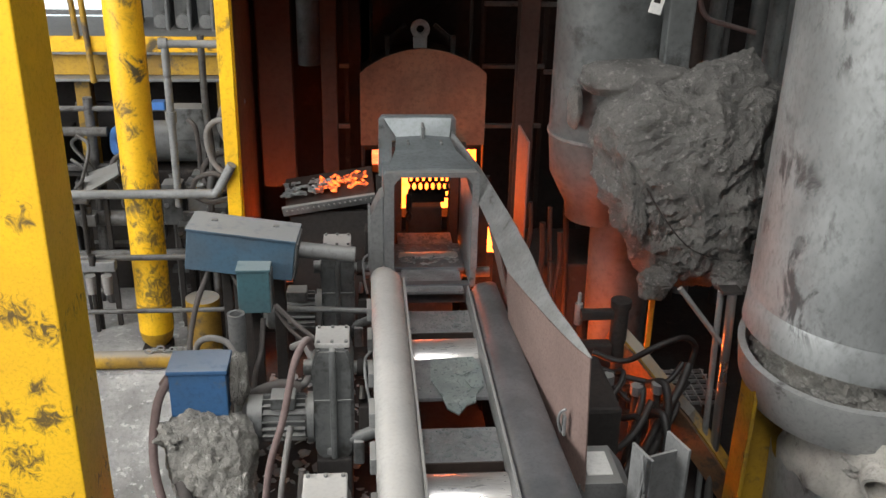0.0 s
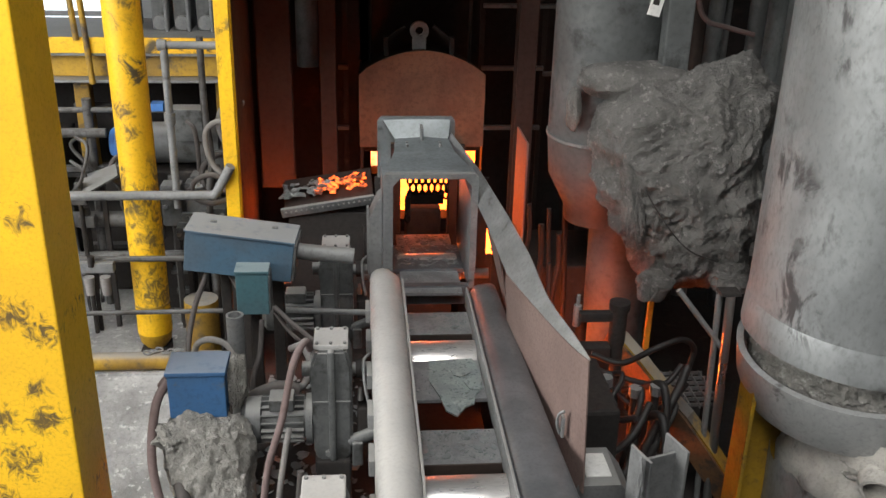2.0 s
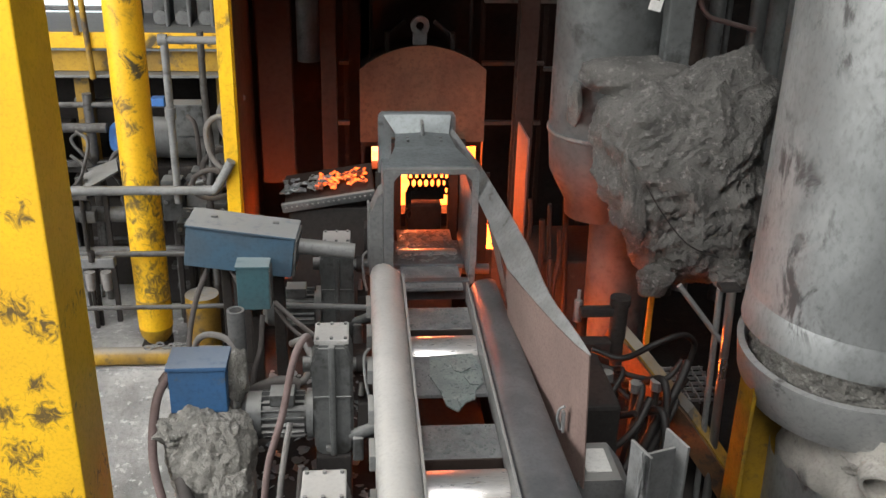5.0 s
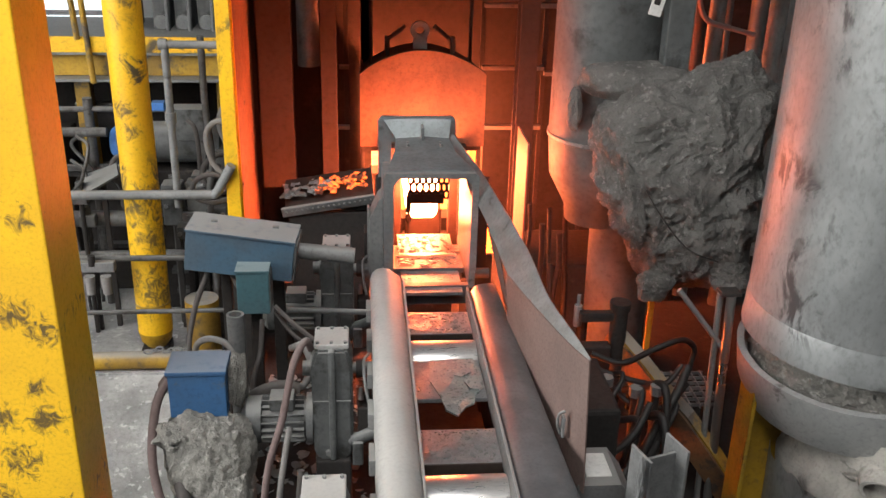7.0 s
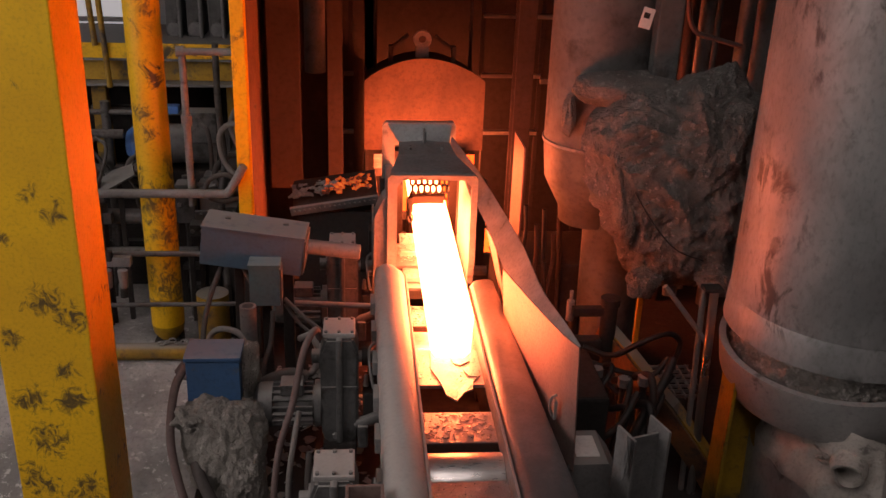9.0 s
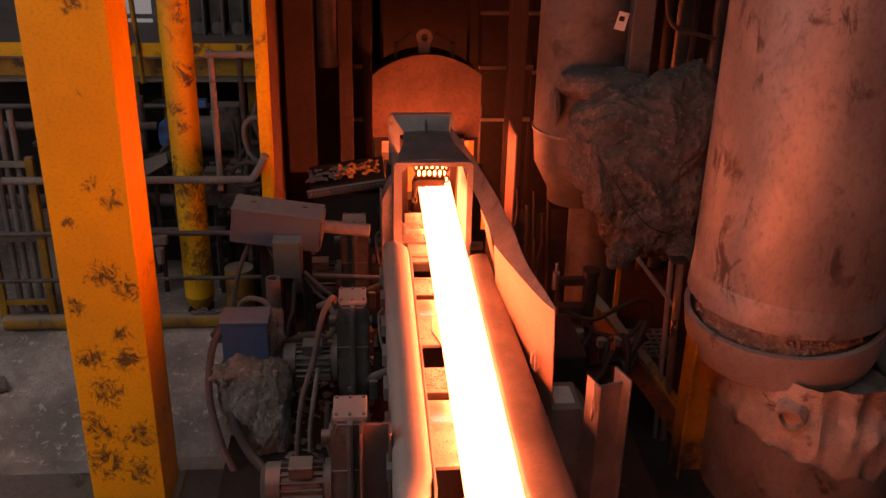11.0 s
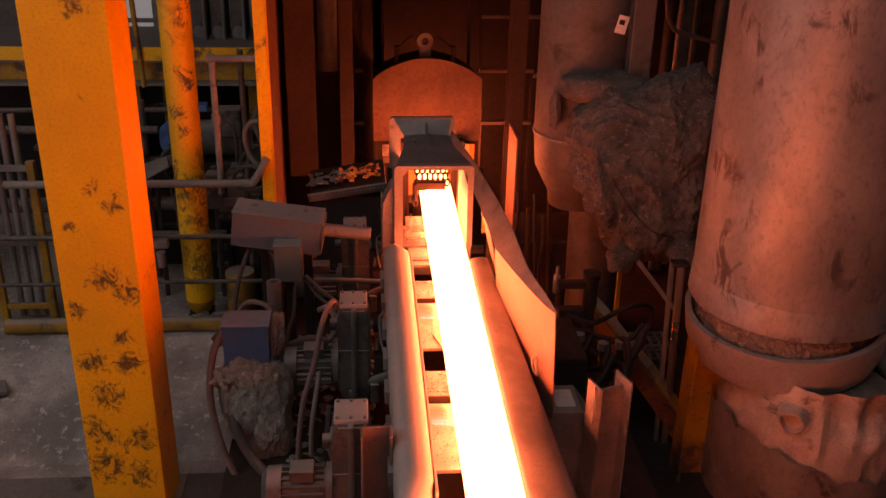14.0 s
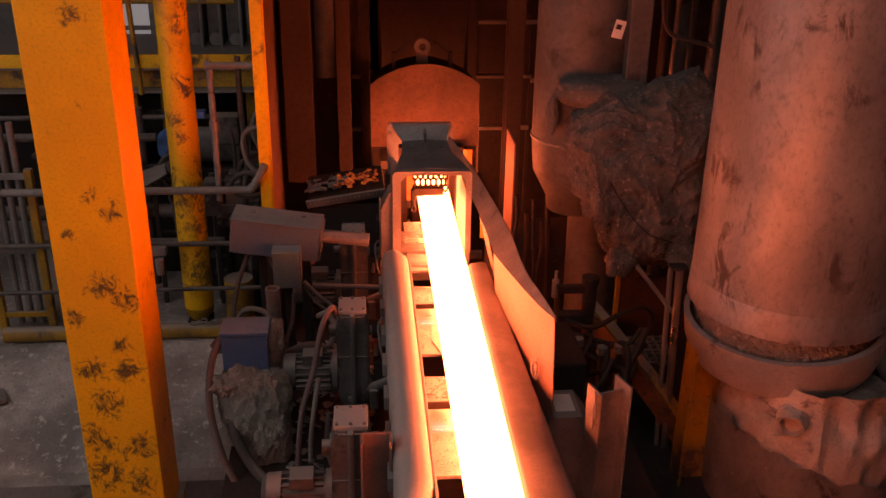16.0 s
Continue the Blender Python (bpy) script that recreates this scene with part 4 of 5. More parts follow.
column("yellow_post", -1.11, -1.035, 5.0, 0.78, 4.4, 0.1, YELLOW, "narrow yellow steel post with chipped paint")
beam = thing("platform_beam", (-2.4, 6.2, 1.43), "yellow steel platform edge beam, dirt on flanges", "beam")
part("toe_board", B((-2.6, 6.22, 1.665), (2.7, 0.02, 0.10), 0.004), YELLOW, beam)
part("web", B((-2.6, 6.3, 1.53), (2.7, 0.015, 0.16), 0.002), YELLOW_DIRTY_DIM, beam)
part("lower_flange", B((-2.6, 6.27, 1.435), (2.7, 0.14, 0.018), 0.003), STEEL, beam)
part("upper_flange", B((-2.6, 6.3, 1.605), (2.7, 0.16, 0.018), 0.003), STEEL, beam)
single("platform_deck", B((-2.9, 6.8, 1.63), (3.3, 1.1, 0.03), 0.003), STEEL, "grey dusty steel platform deck", "platform", kind="structure")
hr = thing("platform_handrail", (-2.4, 6.25, 1.7), "thin yellow handrail on the platform edge", "handrail")
for x in (-2.15, -2.08):
    part("post", S((x, 6.2, 1.42 if x > -2.1 else 1.7), (x - 0.05, 6.2, 2.7), 0.02, seg=10), YELLOW_DIRTY_DIM, hr, "", True)
part("rail", S((-3.6, 6.22, 2.1), (-1.35, 6.22, 2.1), 0.02, seg=10), YELLOW_DIRTY_DIM, hr, "", True)
part("rail", S((-3.6, 6.22, 2.6), (-1.35, 6.22, 2.6), 0.02, seg=10), YELLOW_DIRTY_DIM, hr, "", True)
w = thing("window_1", (-2.7, 8.3, 1.3), "bright hall window pane in a blue frame", "window", kind="structure")
part("pane", B((-2.72, 8.3, 1.70), (0.62, 0.01, 0.62), 0), PANE, w)
part("window_frame", B((-3.06, 8.28, 1.69), (0.06, 0.05, 0.72), 0.004), TEAL, w)
part("window_frame", B((-2.38, 8.28, 1.69), (0.06, 0.05, 0.72), 0.004), STEEL, w)
part("mullion", B((-2.72, 8.28, 1.52), (0.68, 0.04, 0.04), 0.004), STEEL, w)
# machines on and under the platform
for x, h in ((-1.6, 0.5), (-1.75, 0.38), (-1.44, 0.6), (-1.98, 0.3)):
    v = thing("platform_machine", (x, 7.0, 1.645), "grey dusty machine block standing on the platform", "machine")
    part("body", B((x, 7.0, 1.645 + h / 2), (0.12, 0.25, h), 0.012), GEARGREY, v)
    part("pipe", S((x + 0.05, 6.82, 1.645), (x + 0.05, 6.82, 1.645 + h * 1.2), 0.015, seg=10), STEEL, v, "", True)
    part("flange", S((x, 6.9, 1.7), (x, 6.84, 1.7), 0.05), STEEL, v, "", True)

lm = thing("pump_motor", (-1.6, 5.9, 0), "grey-blue pump motor with blue fan cover behind the pipe", "motor")
part("body", S((-1.72, 5.9, 1.12), (-1.25, 5.9, 1.12), 0.13, seg=28), GEARGREY, lm, "", True)
part("fan_cover", lathe(bmesh.new(), [(0.0, -1.93), (0.08, -1.925), (0.12, -1.88), (0.125, -1.72)], (0, 5.9, 1.12), (1, 0, 0), 28), BLUEPART, lm, "bright blue fan cover", True)
part("terminal_box", B((-1.42, 5.78, 1.28), (0.2, 0.14, 0.2), 0.01), GEARGREY, lm)
part("blue_cap", B((-1.6, 5.8, 1.38), (0.08, 0.08, 0.05), 0.006), BLUEPART, lm, "blue cap")
part("flange", S((-1.36, 5.9, 1.05), (-1.33, 5.9, 1.05), 0.17, seg=28), DARKSTEEL, lm, "", True)
part("pump", B((-1.22, 5.85, 1.0), (0.16, 0.2, 0.22), 0.02), DARKSTEEL, lm)
part("pedestal", B((-1.5, 5.95, 0.48), (0.5, 0.3, 0.96), 0.01), BLACK, lm)
for i in range(4):
    bolt(lm, (-1.35 + 0.07 * i, 5.74, 0.96), (-1.35 + 0.07 * i, 5.70, 0.96), 0.022)
cable([(-1.06, 5.6, 1.45), (-1.15, 5.55, 1.47), (-1.2, 5.5, 1.35), (-1.14, 5.5, 1.18), (-1.08, 5.5, 1.1)], 0.018, HOSE_GREY, "pale grey hose arching behind the yellow post", "hose")
cable([(-1.1, 5.5, 1.12), (-1.2, 5.45, 1.18), (-1.29, 5.4, 1.12), (-1.28, 5.35, 1.02), (-1.15, 5.3, 1.0), (-1.06, 5.3, 1.06)], 0.018, RUBBER, "black looped hose by the pump", "hose")
cable([(-1.26, 5.3, 0.98), (-1.18, 5.25, 1.03), (-1.1, 5.2, 1.05), (-1.05, 5.2, 1.06)], 0.02, HOSE_RED, "pale red hose by the pump", "hose")

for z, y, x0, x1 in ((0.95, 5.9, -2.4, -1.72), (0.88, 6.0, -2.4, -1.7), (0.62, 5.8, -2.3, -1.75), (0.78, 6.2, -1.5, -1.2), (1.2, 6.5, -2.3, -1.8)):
    single("angle_bar", B(((x0 + x1) / 2, y, z), (x1 - x0, 0.05, 0.035), 0.004), DARKSTEEL, "grey dusty steel angle bar under the platform", "bar", "angle bars")
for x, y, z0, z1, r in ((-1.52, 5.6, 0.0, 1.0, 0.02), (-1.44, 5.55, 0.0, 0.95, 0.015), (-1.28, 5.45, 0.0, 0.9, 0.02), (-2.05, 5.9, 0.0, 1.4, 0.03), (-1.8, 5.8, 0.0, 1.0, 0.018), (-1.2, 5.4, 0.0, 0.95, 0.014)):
    single("service_riser", S((x, y, z0), (x, y, z1), r, seg=12), DARKSTEEL, "thin grey riser pipe under the platform", "pipe", "service risers", smooth=True)
vb = thing("valve_block", (-1.36, 5.4, 0), "grey valve block with bolts and a hand lever", "valve")
part("body", B((-1.34, 5.42, 0.93), (0.12, 0.1, 0.2), 0.01), STEEL, vb)
part("flange", B((-1.34, 5.36, 0.82), (0.18, 0.03, 0.06), 0.006), STEEL, vb)
part("lever", S((-1.38, 5.34, 1.0), (-1.28, 5.3, 1.04), 0.01, seg=8), STEEL, vb)
part("stand", B((-1.34, 5.45, 0.4), (0.06, 0.06, 0.8), 0.005), BLACK, vb)
for k in range(3):
    bolt(vb, (-1.39 + 0.05 * k, 5.34, 0.83), (-1.39 + 0.05 * k, 5.32, 0.83), 0.012)

cable([(-1.07, 5.2, 1.42), (-1.16, 5.2, 1.45), (-1.23, 5.2, 1.38), (-1.21, 5.2, 1.22), (-1.12, 5.2, 1.10), (-1.08, 5.2, 1.0)], 0.016, HOSE_GREY, "pale hose arching beside the yellow post", "hose")
cable([(-1.1, 5.15, 1.10), (-1.2, 5.14, 1.16), (-1.30, 5.14, 1.12), (-1.31, 5.14, 1.03), (-1.22, 5.14, 0.99), (-1.1, 5.14, 1.02), (-1.07, 5.1, 1.05)], 0.015, RUBBER, "dark hose loop hanging on the pipe frame", "hose")
for x, y, z, sx, sz in ((-1.28, 5.5, 1.0, 0.2, 0.1), (-1.5, 5.5, 0.86, 0.12, 0.26), (-1.42, 5.4, 0.72, 0.1, 0.08), (-1.22, 5.35, 0.86, 0.12, 0.08)):
    fb = thing("pump_fitting", (x, y, z), "grey bolted pump fitting under the platform", "fitting", "pump fittings")
    part("body", B((x, y, z), (sx, 0.12, sz), 0.012), GEARGREY, fb)
    part("stem", B((x, y + 0.03, z / 2), (0.03, 0.03, z), 0.003), BLACK, fb)
    for k in range(2):
        bolt(fb, (x - sx * 0.3 + k * sx * 0.6, y - 0.06, z), (x - sx * 0.3 + k * sx * 0.6, y - 0.075, z), 0.014)
pl = thing("slanted_plate", (-1.95, 5.7, 0.95), "dark dusty slanted floor plate on a stub", "plate")
part("plate", sheet(bmesh.new(), [[(-2.02, 5.56, 1.0), (-1.84, 5.6, 1.08)], [(-2.02, 5.42, 0.93), (-1.80, 5.46, 1.05)]], 0.012), GEARGREY, pl)
part("stub", B((-1.92, 5.56, 0.49), (0.03, 0.03, 0.98), 0.004), BLACK, pl)

clutter = random.Random(21)
for i in range(9):
    x, y = clutter.uniform(-2.3, -1.15), clutter.uniform(5.5, 6.1)
    z0, z1 = clutter.uniform(0.55, 0.8), clutter.uniform(0.95, 1.38)
    cable([(x, y, z1), (x + clutter.uniform(-0.1, 0.1), y - 0.05, z1 - 0.05), (x + clutter.uniform(-0.12, 0.12), y - 0.08, (z0 + z1) / 2), (x + clutter.uniform(-0.08, 0.08), y - 0.03, z0), (x, y, 0.0)], clutter.uniform(0.008, 0.016), RUBBER if i % 2 else DARKSTEEL, "thin dark cable hanging under the platform")
for i in range(7):
    x, y, z = clutter.uniform(-2.2, -1.2), clutter.uniform(5.45, 5.8), clutter.uniform(0.62, 0.98)
    vt = thing("pipe_fitting", (x, y, 0), "dark pipe fitting on a thin stem", "fitting", "pipe fittings")
    part("body", B((x, y, z), (clutter.uniform(0.05, 0.1), 0.07, clutter.uniform(0.05, 0.12)), 0.01), DARKSTEEL, vt)
    part("cap", S((x, y, z + 0.03), (x, y, z + 0.09), 0.022, seg=10), DARKSTEEL, vt, "", True)
    part("stem", S((x, y, 0.0), (x, y, z), 0.014, seg=8), BLACK, vt, "", True)
single("conduit", Hs([(-1.24, 5.3, 1.9), (-1.24, 5.3, 1.5), (-1.22, 5.28, 1.2), (-1.25, 5.28, 0.9), (-1.24, 5.3, 0.0)], 0.02), DARKSTEEL, "dark conduit dropping beside the yellow post", "conduit", smooth=True)

# pipes and rails in the left background
single("bent_handrail", Hs([(-2.75, 5.0, 1.09), (-1.6, 5.0, 1.09), (-1.22, 5.0, 1.09), (-1.17, 4.99, 1.10), (-1.13, 4.98, 1.16), (-1.07, 4.96, 1.27)], 0.026), STEEL, "grey bent pipe handrail past the yellow pipe", "handrail", smooth=True)
pf = thing("guard_frame", (-1.3, 5.1, 1.0), "grey pipe frame with a corner elbow", "pipe frame")
part("upright", S((-1.385, 5.05, 1.0), (-1.385, 5.05, 1.9), 0.021, seg=12), STEEL, pf, "", True)
part("top_rail", S((-1.385, 5.05, 1.9), (-1.05, 5.05, 1.9), 0.021, seg=12), STEEL, pf, "", True)
part("elbow", S((-1.415, 5.05, 1.9), (-1.37, 5.05, 1.9), 0.03, seg=12), STEEL, pf, "", True)
part("collar", S((-1.385, 5.05, 1.48), (-1.385, 5.05, 1.54), 0.03, seg=12), STEEL, pf, "", True)
for (a, b, r, l) in (((-6.12, 5.05, 0.70), (-1.2, 5.05, 0.69), 0.017, "thin grey air pipe"), ((-6.12, 4.98, 0.37), (-1.12, 4.98, 0.39), 0.014, "thin pale cable pipe near the floor"),
                     ((-6.12, 5.9, 1.32), (-1.5, 5.9, 1.33), 0.018, "thin grey pipe under the platform"), ((-6.12, 5.7, 1.25), (-1.9, 5.7, 1.24), 0.03, "flat grey pipe under the platform"),
                     ((-6.12, 5.6, 0.72), (-1.7, 5.6, 0.72), 0.05, "dark thick pipe running"), ((-6.12, 5.5, 0.5), (-1.15, 5.5, 0.52), 0.03, "dark low pipe running")):
    single("service_pipe", S(a, b, r, seg=12), DARKSTEEL, l + " on the mill wall", "pipe", smooth=True)
fr = thing("air_regulator", (-1.85, 5.0, 0.5), "air filter regulator with two white bowls", "regulator")
part("block", B((-1.86, 5.02, 0.66), (0.2, 0.06, 0.06), 0.006), STEEL, fr)
for x in (-1.9, -1.81):
    part("bowl", S((x, 4.99, 0.50), (x, 4.99, 0.61), 0.024, 0.03), HOSE_GREY, fr, "dusty pale bowl", True)
part("knob", S((-1.88, 5.0, 0.67), (-1.88, 5.0, 0.73), 0.02), BLACK, fr, "", True)
for x, y, wdt, d, h in ((-2.2, 6.4, 0.1, 0.1, 1.42), (-1.95, 6.6, 0.14, 0.14, 1.42), (-1.3, 6.6, 0.12, 0.1, 1.42)):
    single("support_column", B((x, y, h / 2), (wdt, d, h), 0.006), YELLOW_DIRTY_DIM, "dirty yellow platform leg", "steel column", "platform legs")
for x, y, z, a, b, d in ((-1.85, 6.3, 0.4, 0.8, 0.4, 0.8), (-2.7, 6.6, 0.5, 0.6, 0.4, 1.0), (-1.4, 6.0, 0.2, 0.4, 0.4, 0.4)):
    mm = thing("dark_machine", (x, y, 0), "dark machine base under the platform", "machine")
    part("body", B((x, y, z), (a, b, d), 0.015), BLACK, mm)
    part("ledge", B((x, y - b / 2 - 0.04, z + d / 2 - 0.1), (a, 0.08, 0.03), 0.004), DARKSTEEL, mm)
    part("ledge", B((x, y - b / 2 - 0.03, z - 0.05), (a * 0.9, 0.06, 0.03), 0.004), DARKSTEEL, mm)
single("flat_bracket", B((-1.95, 5.75, 0.98), (0.3, 0.1, 0.02), 0.003, Euler((0, radians(-20), 0)).to_matrix().to_4x4()), STEEL, "grey slanted flat bracket", "bracket")
single("yellow_kerb_pipe", Hs([(-2.9, 5.0, 0.06), (-1.45, 5.0, 0.06), (-1.2, 5.0, 0.06)], 0.055), YELLOW_DIRTY_DIM, "dirty yellow pipe lying along the floor edge", "pipe", smooth=True)
single("yellow_drum", S((-1.33, 5.2, 0.0), (-1.33, 5.2, 0.36), 0.1, seg=28), YELLOW_DIRTY_DIM, "dirty yellow drum beside the yellow pipe", "drum", smooth=True)
g = thing("gate", (-2.8, 5.2, 0), "yellow framed gate with grey upright tubes", "gate")
for x in (-2.95, -2.62):
    part("post", B((x, 5.15, 0.6), (0.05, 0.05, 1.2), 0.005), YELLOW_DIRTY_DIM, g)
for z in (0.14, 0.62, 1.15):
    part("rail", B((-3.0, 5.15, z), (0.75, 0.03, 0.04), 0.004), YELLOW_DIRTY_DIM if z < 0.3 else STEEL, g)
for x in (-2.85, -2.78, -2.71):
    part("tube", S((x, 5.2, 0.05), (x, 5.2, 1.5), 0.022, seg=10), STEEL, g, "", True)
single("scrap_plate", B((-2.88, 4.5, -0.13), (0.22, 0.16, 0.03), 0.006, Euler((0, 0.1, 0.4)).to_matrix().to_4x4()), STEEL, "grey steel offcut on the floor", "offcut")

# ---- right side: ducts ----
d_duct = thing("exhaust_duct", (1.934, 3.7, 0), "large galvanised exhaust duct with a loose skirt, stained", "duct")
PX, PY, PR = 1.934, 3.7, 0.538
part("shell", lathe(bmesh.new(), [(PR, 4.6), (PR, 1.03), (PR - 0.02, 1.02)], (PX, PY, 0), seg=72), ZINC, d_duct, "", True)
part("cuff", lathe(bmesh.new(), [(PR - 0.015, 1.05), (PR + 0.004, 1.01), (PR + 0.012, 0.872), (PR - 0.005, 0.868), (PR - 0.02, 0.88)], (PX, PY, 0), seg=72), ZINC, d_duct, "", True)
part("skirt", lathe(bmesh.new(), [(PR - 0.02, 0.05), (PR + 0.014, 0.05), (PR + 0.003, -0.10), (PR - 0.03, -0.2), (PR - 0.045, -0.2)], (PX, PY, 0.748), (-0.09, -0.065, 1), 72), BRIGHTENED_ZINC, d_duct, "sheet skirt with billet glow brightened into its colour", True)
bm = lathe(bmesh.new(), [(PR - 0.052, 0.90 - 0.011 * k) for k in range(22)], (PX, PY, 0), seg=180)
for v in bm.verts:
    k = noise.noise(v.co * 22) * 0.02 + noise.noise(v.co * 55) * 0.022
    v.co.x += k * (v.co.x - PX) / PR
    v.co.y += k * (v.co.y - PY) / PR
part("wool_joint", bm, PALE_WOOL, d_duct, "torn grey wool showing in the joint")
wrap = [(0.50, -0.35 + 0.61 * k / 12) for k in range(12)] + [(0.50 - 0.06 * (0.5 - 0.5 * math.cos(math.pi * k / 9)), 0.26 + 0.2 * k / 9) for k in range(10)] + [(0.45, 0.53), (0.47, 0.60)]
bm = lathe(bmesh.new(), wrap, (PX + 0.17, PY - 0.14, 0), seg=120)
for v in bm.verts:
    d = Vector((v.co.x - PX - 0.17, v.co.y - PY + 0.14, 0)).normalized()
    a = math.atan2(d.y, d.x)
    fold = 1 - 2 * abs(noise.noise(Vector((a * 2.6, v.co.z * 2.2, 4.0))))
    v.co += d * (0.035 * fold + 0.012 * noise.noise(v.co * 17) + 0.018 * noise.noise(Vector((a * 7, v.co.z * 5, 1.0))))
part("lower_pipe", bm, CLOTH, d_duct, "pale crumpled cloth-wrapped lower pipe", True)
bm = lathe(bmesh.new(), [(0.53, -0.35), (0.535, -0.2), (0.54, -0.1), (0.545, -0.05), (0.548, 0.0)], (PX + 0.17, PY - 0.14, 0), seg=140)
for v in bm.verts:
    share = (v.co.z + 0.35) / 0.35
    slope = 0.10 - 0.34 * (v.co.x - PX - 0.17) + 0.05 * noise.noise(v.co * 9) + 0.018 * noise.noise(v.co * 37)
    v.co.z += share * slope
part("torn_jacket", bm, ZINC, d_duct, "torn sheet jacket", True)
single("duct_wool", lump((PX + 0.16, 3.36, 0.40), (0.38, 0.2, 0.13), 8, 0.16, 6, 1.6, 0.08), PALE_WOOL, "torn wool bulging below the duct skirt", "insulation wool", smooth=True)
bm = lathe(bmesh.new(), [(0.05, -0.10), (0.072, -0.06), (0.082, 0.04), (0.070, 0.10), (0.058, 0.10), (0.066, 0.03), (0.058, -0.05), (0.05, -0.10)], (PX - 0.10, 3.20, 0.43), (-0.5, -0.8, -0.2), 40)
for v in bm.verts:
    v.co += 0.03 * noise.noise_vector(v.co * 9)
single("duct_wool", bm, CLOTH, "curled torn sleeve of pale wool under the skirt", "insulation wool", smooth=True)

m2 = thing("insulated_duct", (1.0, 5.1, 0), "sooty grey insulated duct narrowing to a thin riser", "duct")
part("upper_shell", lathe(bmesh.new(), [(0.32, 4.6), (0.32, 1.39), (0.327, 1.385), (0.327, 1.37), (0.32, 1.365), (0.30, 1.14), (0.2, 0.95), (0.19, 0.86)], (1.025, 5.2, 0), seg=56), ZINC_OLD, m2, "", True)
part("riser", S((1.19, 5.15, -0.35), (1.17, 5.15, 0.98), 0.19, seg=36), ZINC_OLD, m2, "", True)
part("band", S((1.025, 5.2, 1.375), (1.025, 5.2, 1.392), 0.329, seg=56), ZINC, m2, "", True)
part("label", B((1.13, 4.80, 2.17), (0.07, 0.004, 0.11), 0.001, Euler((0, radians(14), radians(8))).to_matrix().to_4x4()), WHITE, m2, "small pale tag")
part("label_mark", B((1.128, 4.797, 2.185), (0.035, 0.003, 0.03), 0, Euler((0, radians(14), radians(8))).to_matrix().to_4x4()), BLACK, m2, "dark printed bar")
single("duct_cover", B((1.27, 4.86, 2.1), (0.14, 0.1, 0.75), 0.01), ZINC_OLD, "grey sheet cover beside the insulated duct", "cover")
single("torn_lagging", lump((0.77, 4.90, 1.60), (0.035, 0.05, 0.11), 11, 0.3, 4, 2.6, 0.1), WOOL, "torn shiny lagging hanging off the duct", "lagging", smooth=True)


def bundle(c, reach, depth, seed):
    """A crumpled wool bundle: its reach from c, by angle in the x-z plane in even steps, then folds and tears."""
    bm = bmesh.new()
    bmesh.ops.create_icosphere(bm, subdivisions=7, radius=1)
    o, n = Vector((seed, 2 * seed, 3.7)), len(reach)
    for v in bm.verts:
        d = v.co.normalized()
        a = (math.atan2(d.z, d.x) / (2 * math.pi)) % 1 * n
        k, f = int(a) % n, a - int(a)
        f = f * f * (3 - 2 * f)
        r = reach[k] * (1 - f) + reach[(k + 1) % n] * f
        flat = math.hypot(d.x, d.z)
        s = flat ** 0.7
        p = Vector((d.x / max(flat, 1e-6) * r * s, math.copysign(abs(d.y) ** 0.8, d.y) * depth, d.z / max(flat, 1e-6) * r * s))
        w = p + 0.10 * noise.noise_vector(p * 3.1 + o)
        fold = 1 - abs(noise.noise(w * 3.0 + o)) * 2.4
        crease = 1 - abs(noise.noise(Vector((w.x * 5, w.y * 5, w.z * 9)) + o * 2)) * 2.2
        tear = max(0, noise.noise(w * 2.2 + o * 3) - 0.12)
        h = 0.036 * fold + 0.018 * crease + 0.015 * (1 - 2 * abs(noise.noise(w * 14 + o))) + 0.013 * noise.noise(Vector((w.x * 34, w.y * 34, w.z * 20)) + o) + 0.010 * noise.noise(w * 60 + o) - 0.20 * tear
        v.co = Vector(c) + p + d * h
    return bm


wm = thing("insulation_mass", (1.42, 4.72, 0.8), "huge torn mass of grey mineral wool between the ducts", "insulation wool")
part("core", bundle((1.42, 4.72, 1.29), [0.36, 0.40, 0.52, 0.64, 0.58, 0.53, 0.62, 0.60, 0.51, 0.47, 0.48, 0.59, 0.61, 0.61, 0.46, 0.36], 0.26, 2.0), WOOL, wm, "", True)
part("tuft", lump((1.60, 4.5, 0.80), (0.10, 0.09, 0.09), 23, 0.3, 5, 2.2, 0.12), WOOL, wm, "loose tuft of wool", True)
part("tuft", lump((1.20, 4.52, 0.73), (0.09, 0.07, 0.08), 25, 0.3, 5, 2.2, 0.1), WOOL, wm, "loose tuft of wool", True)
part("tuft", lump((1.02, 4.50, 1.22), (0.05, 0.05, 0.22), 27, 0.3, 5, 2.4, 0.12, Euler((0, radians(-12), 0)).to_matrix().to_4x4()), WOOL, wm, "shredded edge of wool", True)
part("tie_wire", Hs([(0.95, 4.52, 1.55), (1.1, 4.44, 1.25), (1.3, 4.41, 1.0), (1.5, 4.44, 0.9)], 0.004), BLACK, wm)
single("wool_blanket", lump((1.10, 4.90, 1.76), (0.30, 0.2, 0.10), 6, 0.10, 5, 1.4, 0.2), WOOL, "soft grey wool blanket over the branch duct", "insulation wool", smooth=True)

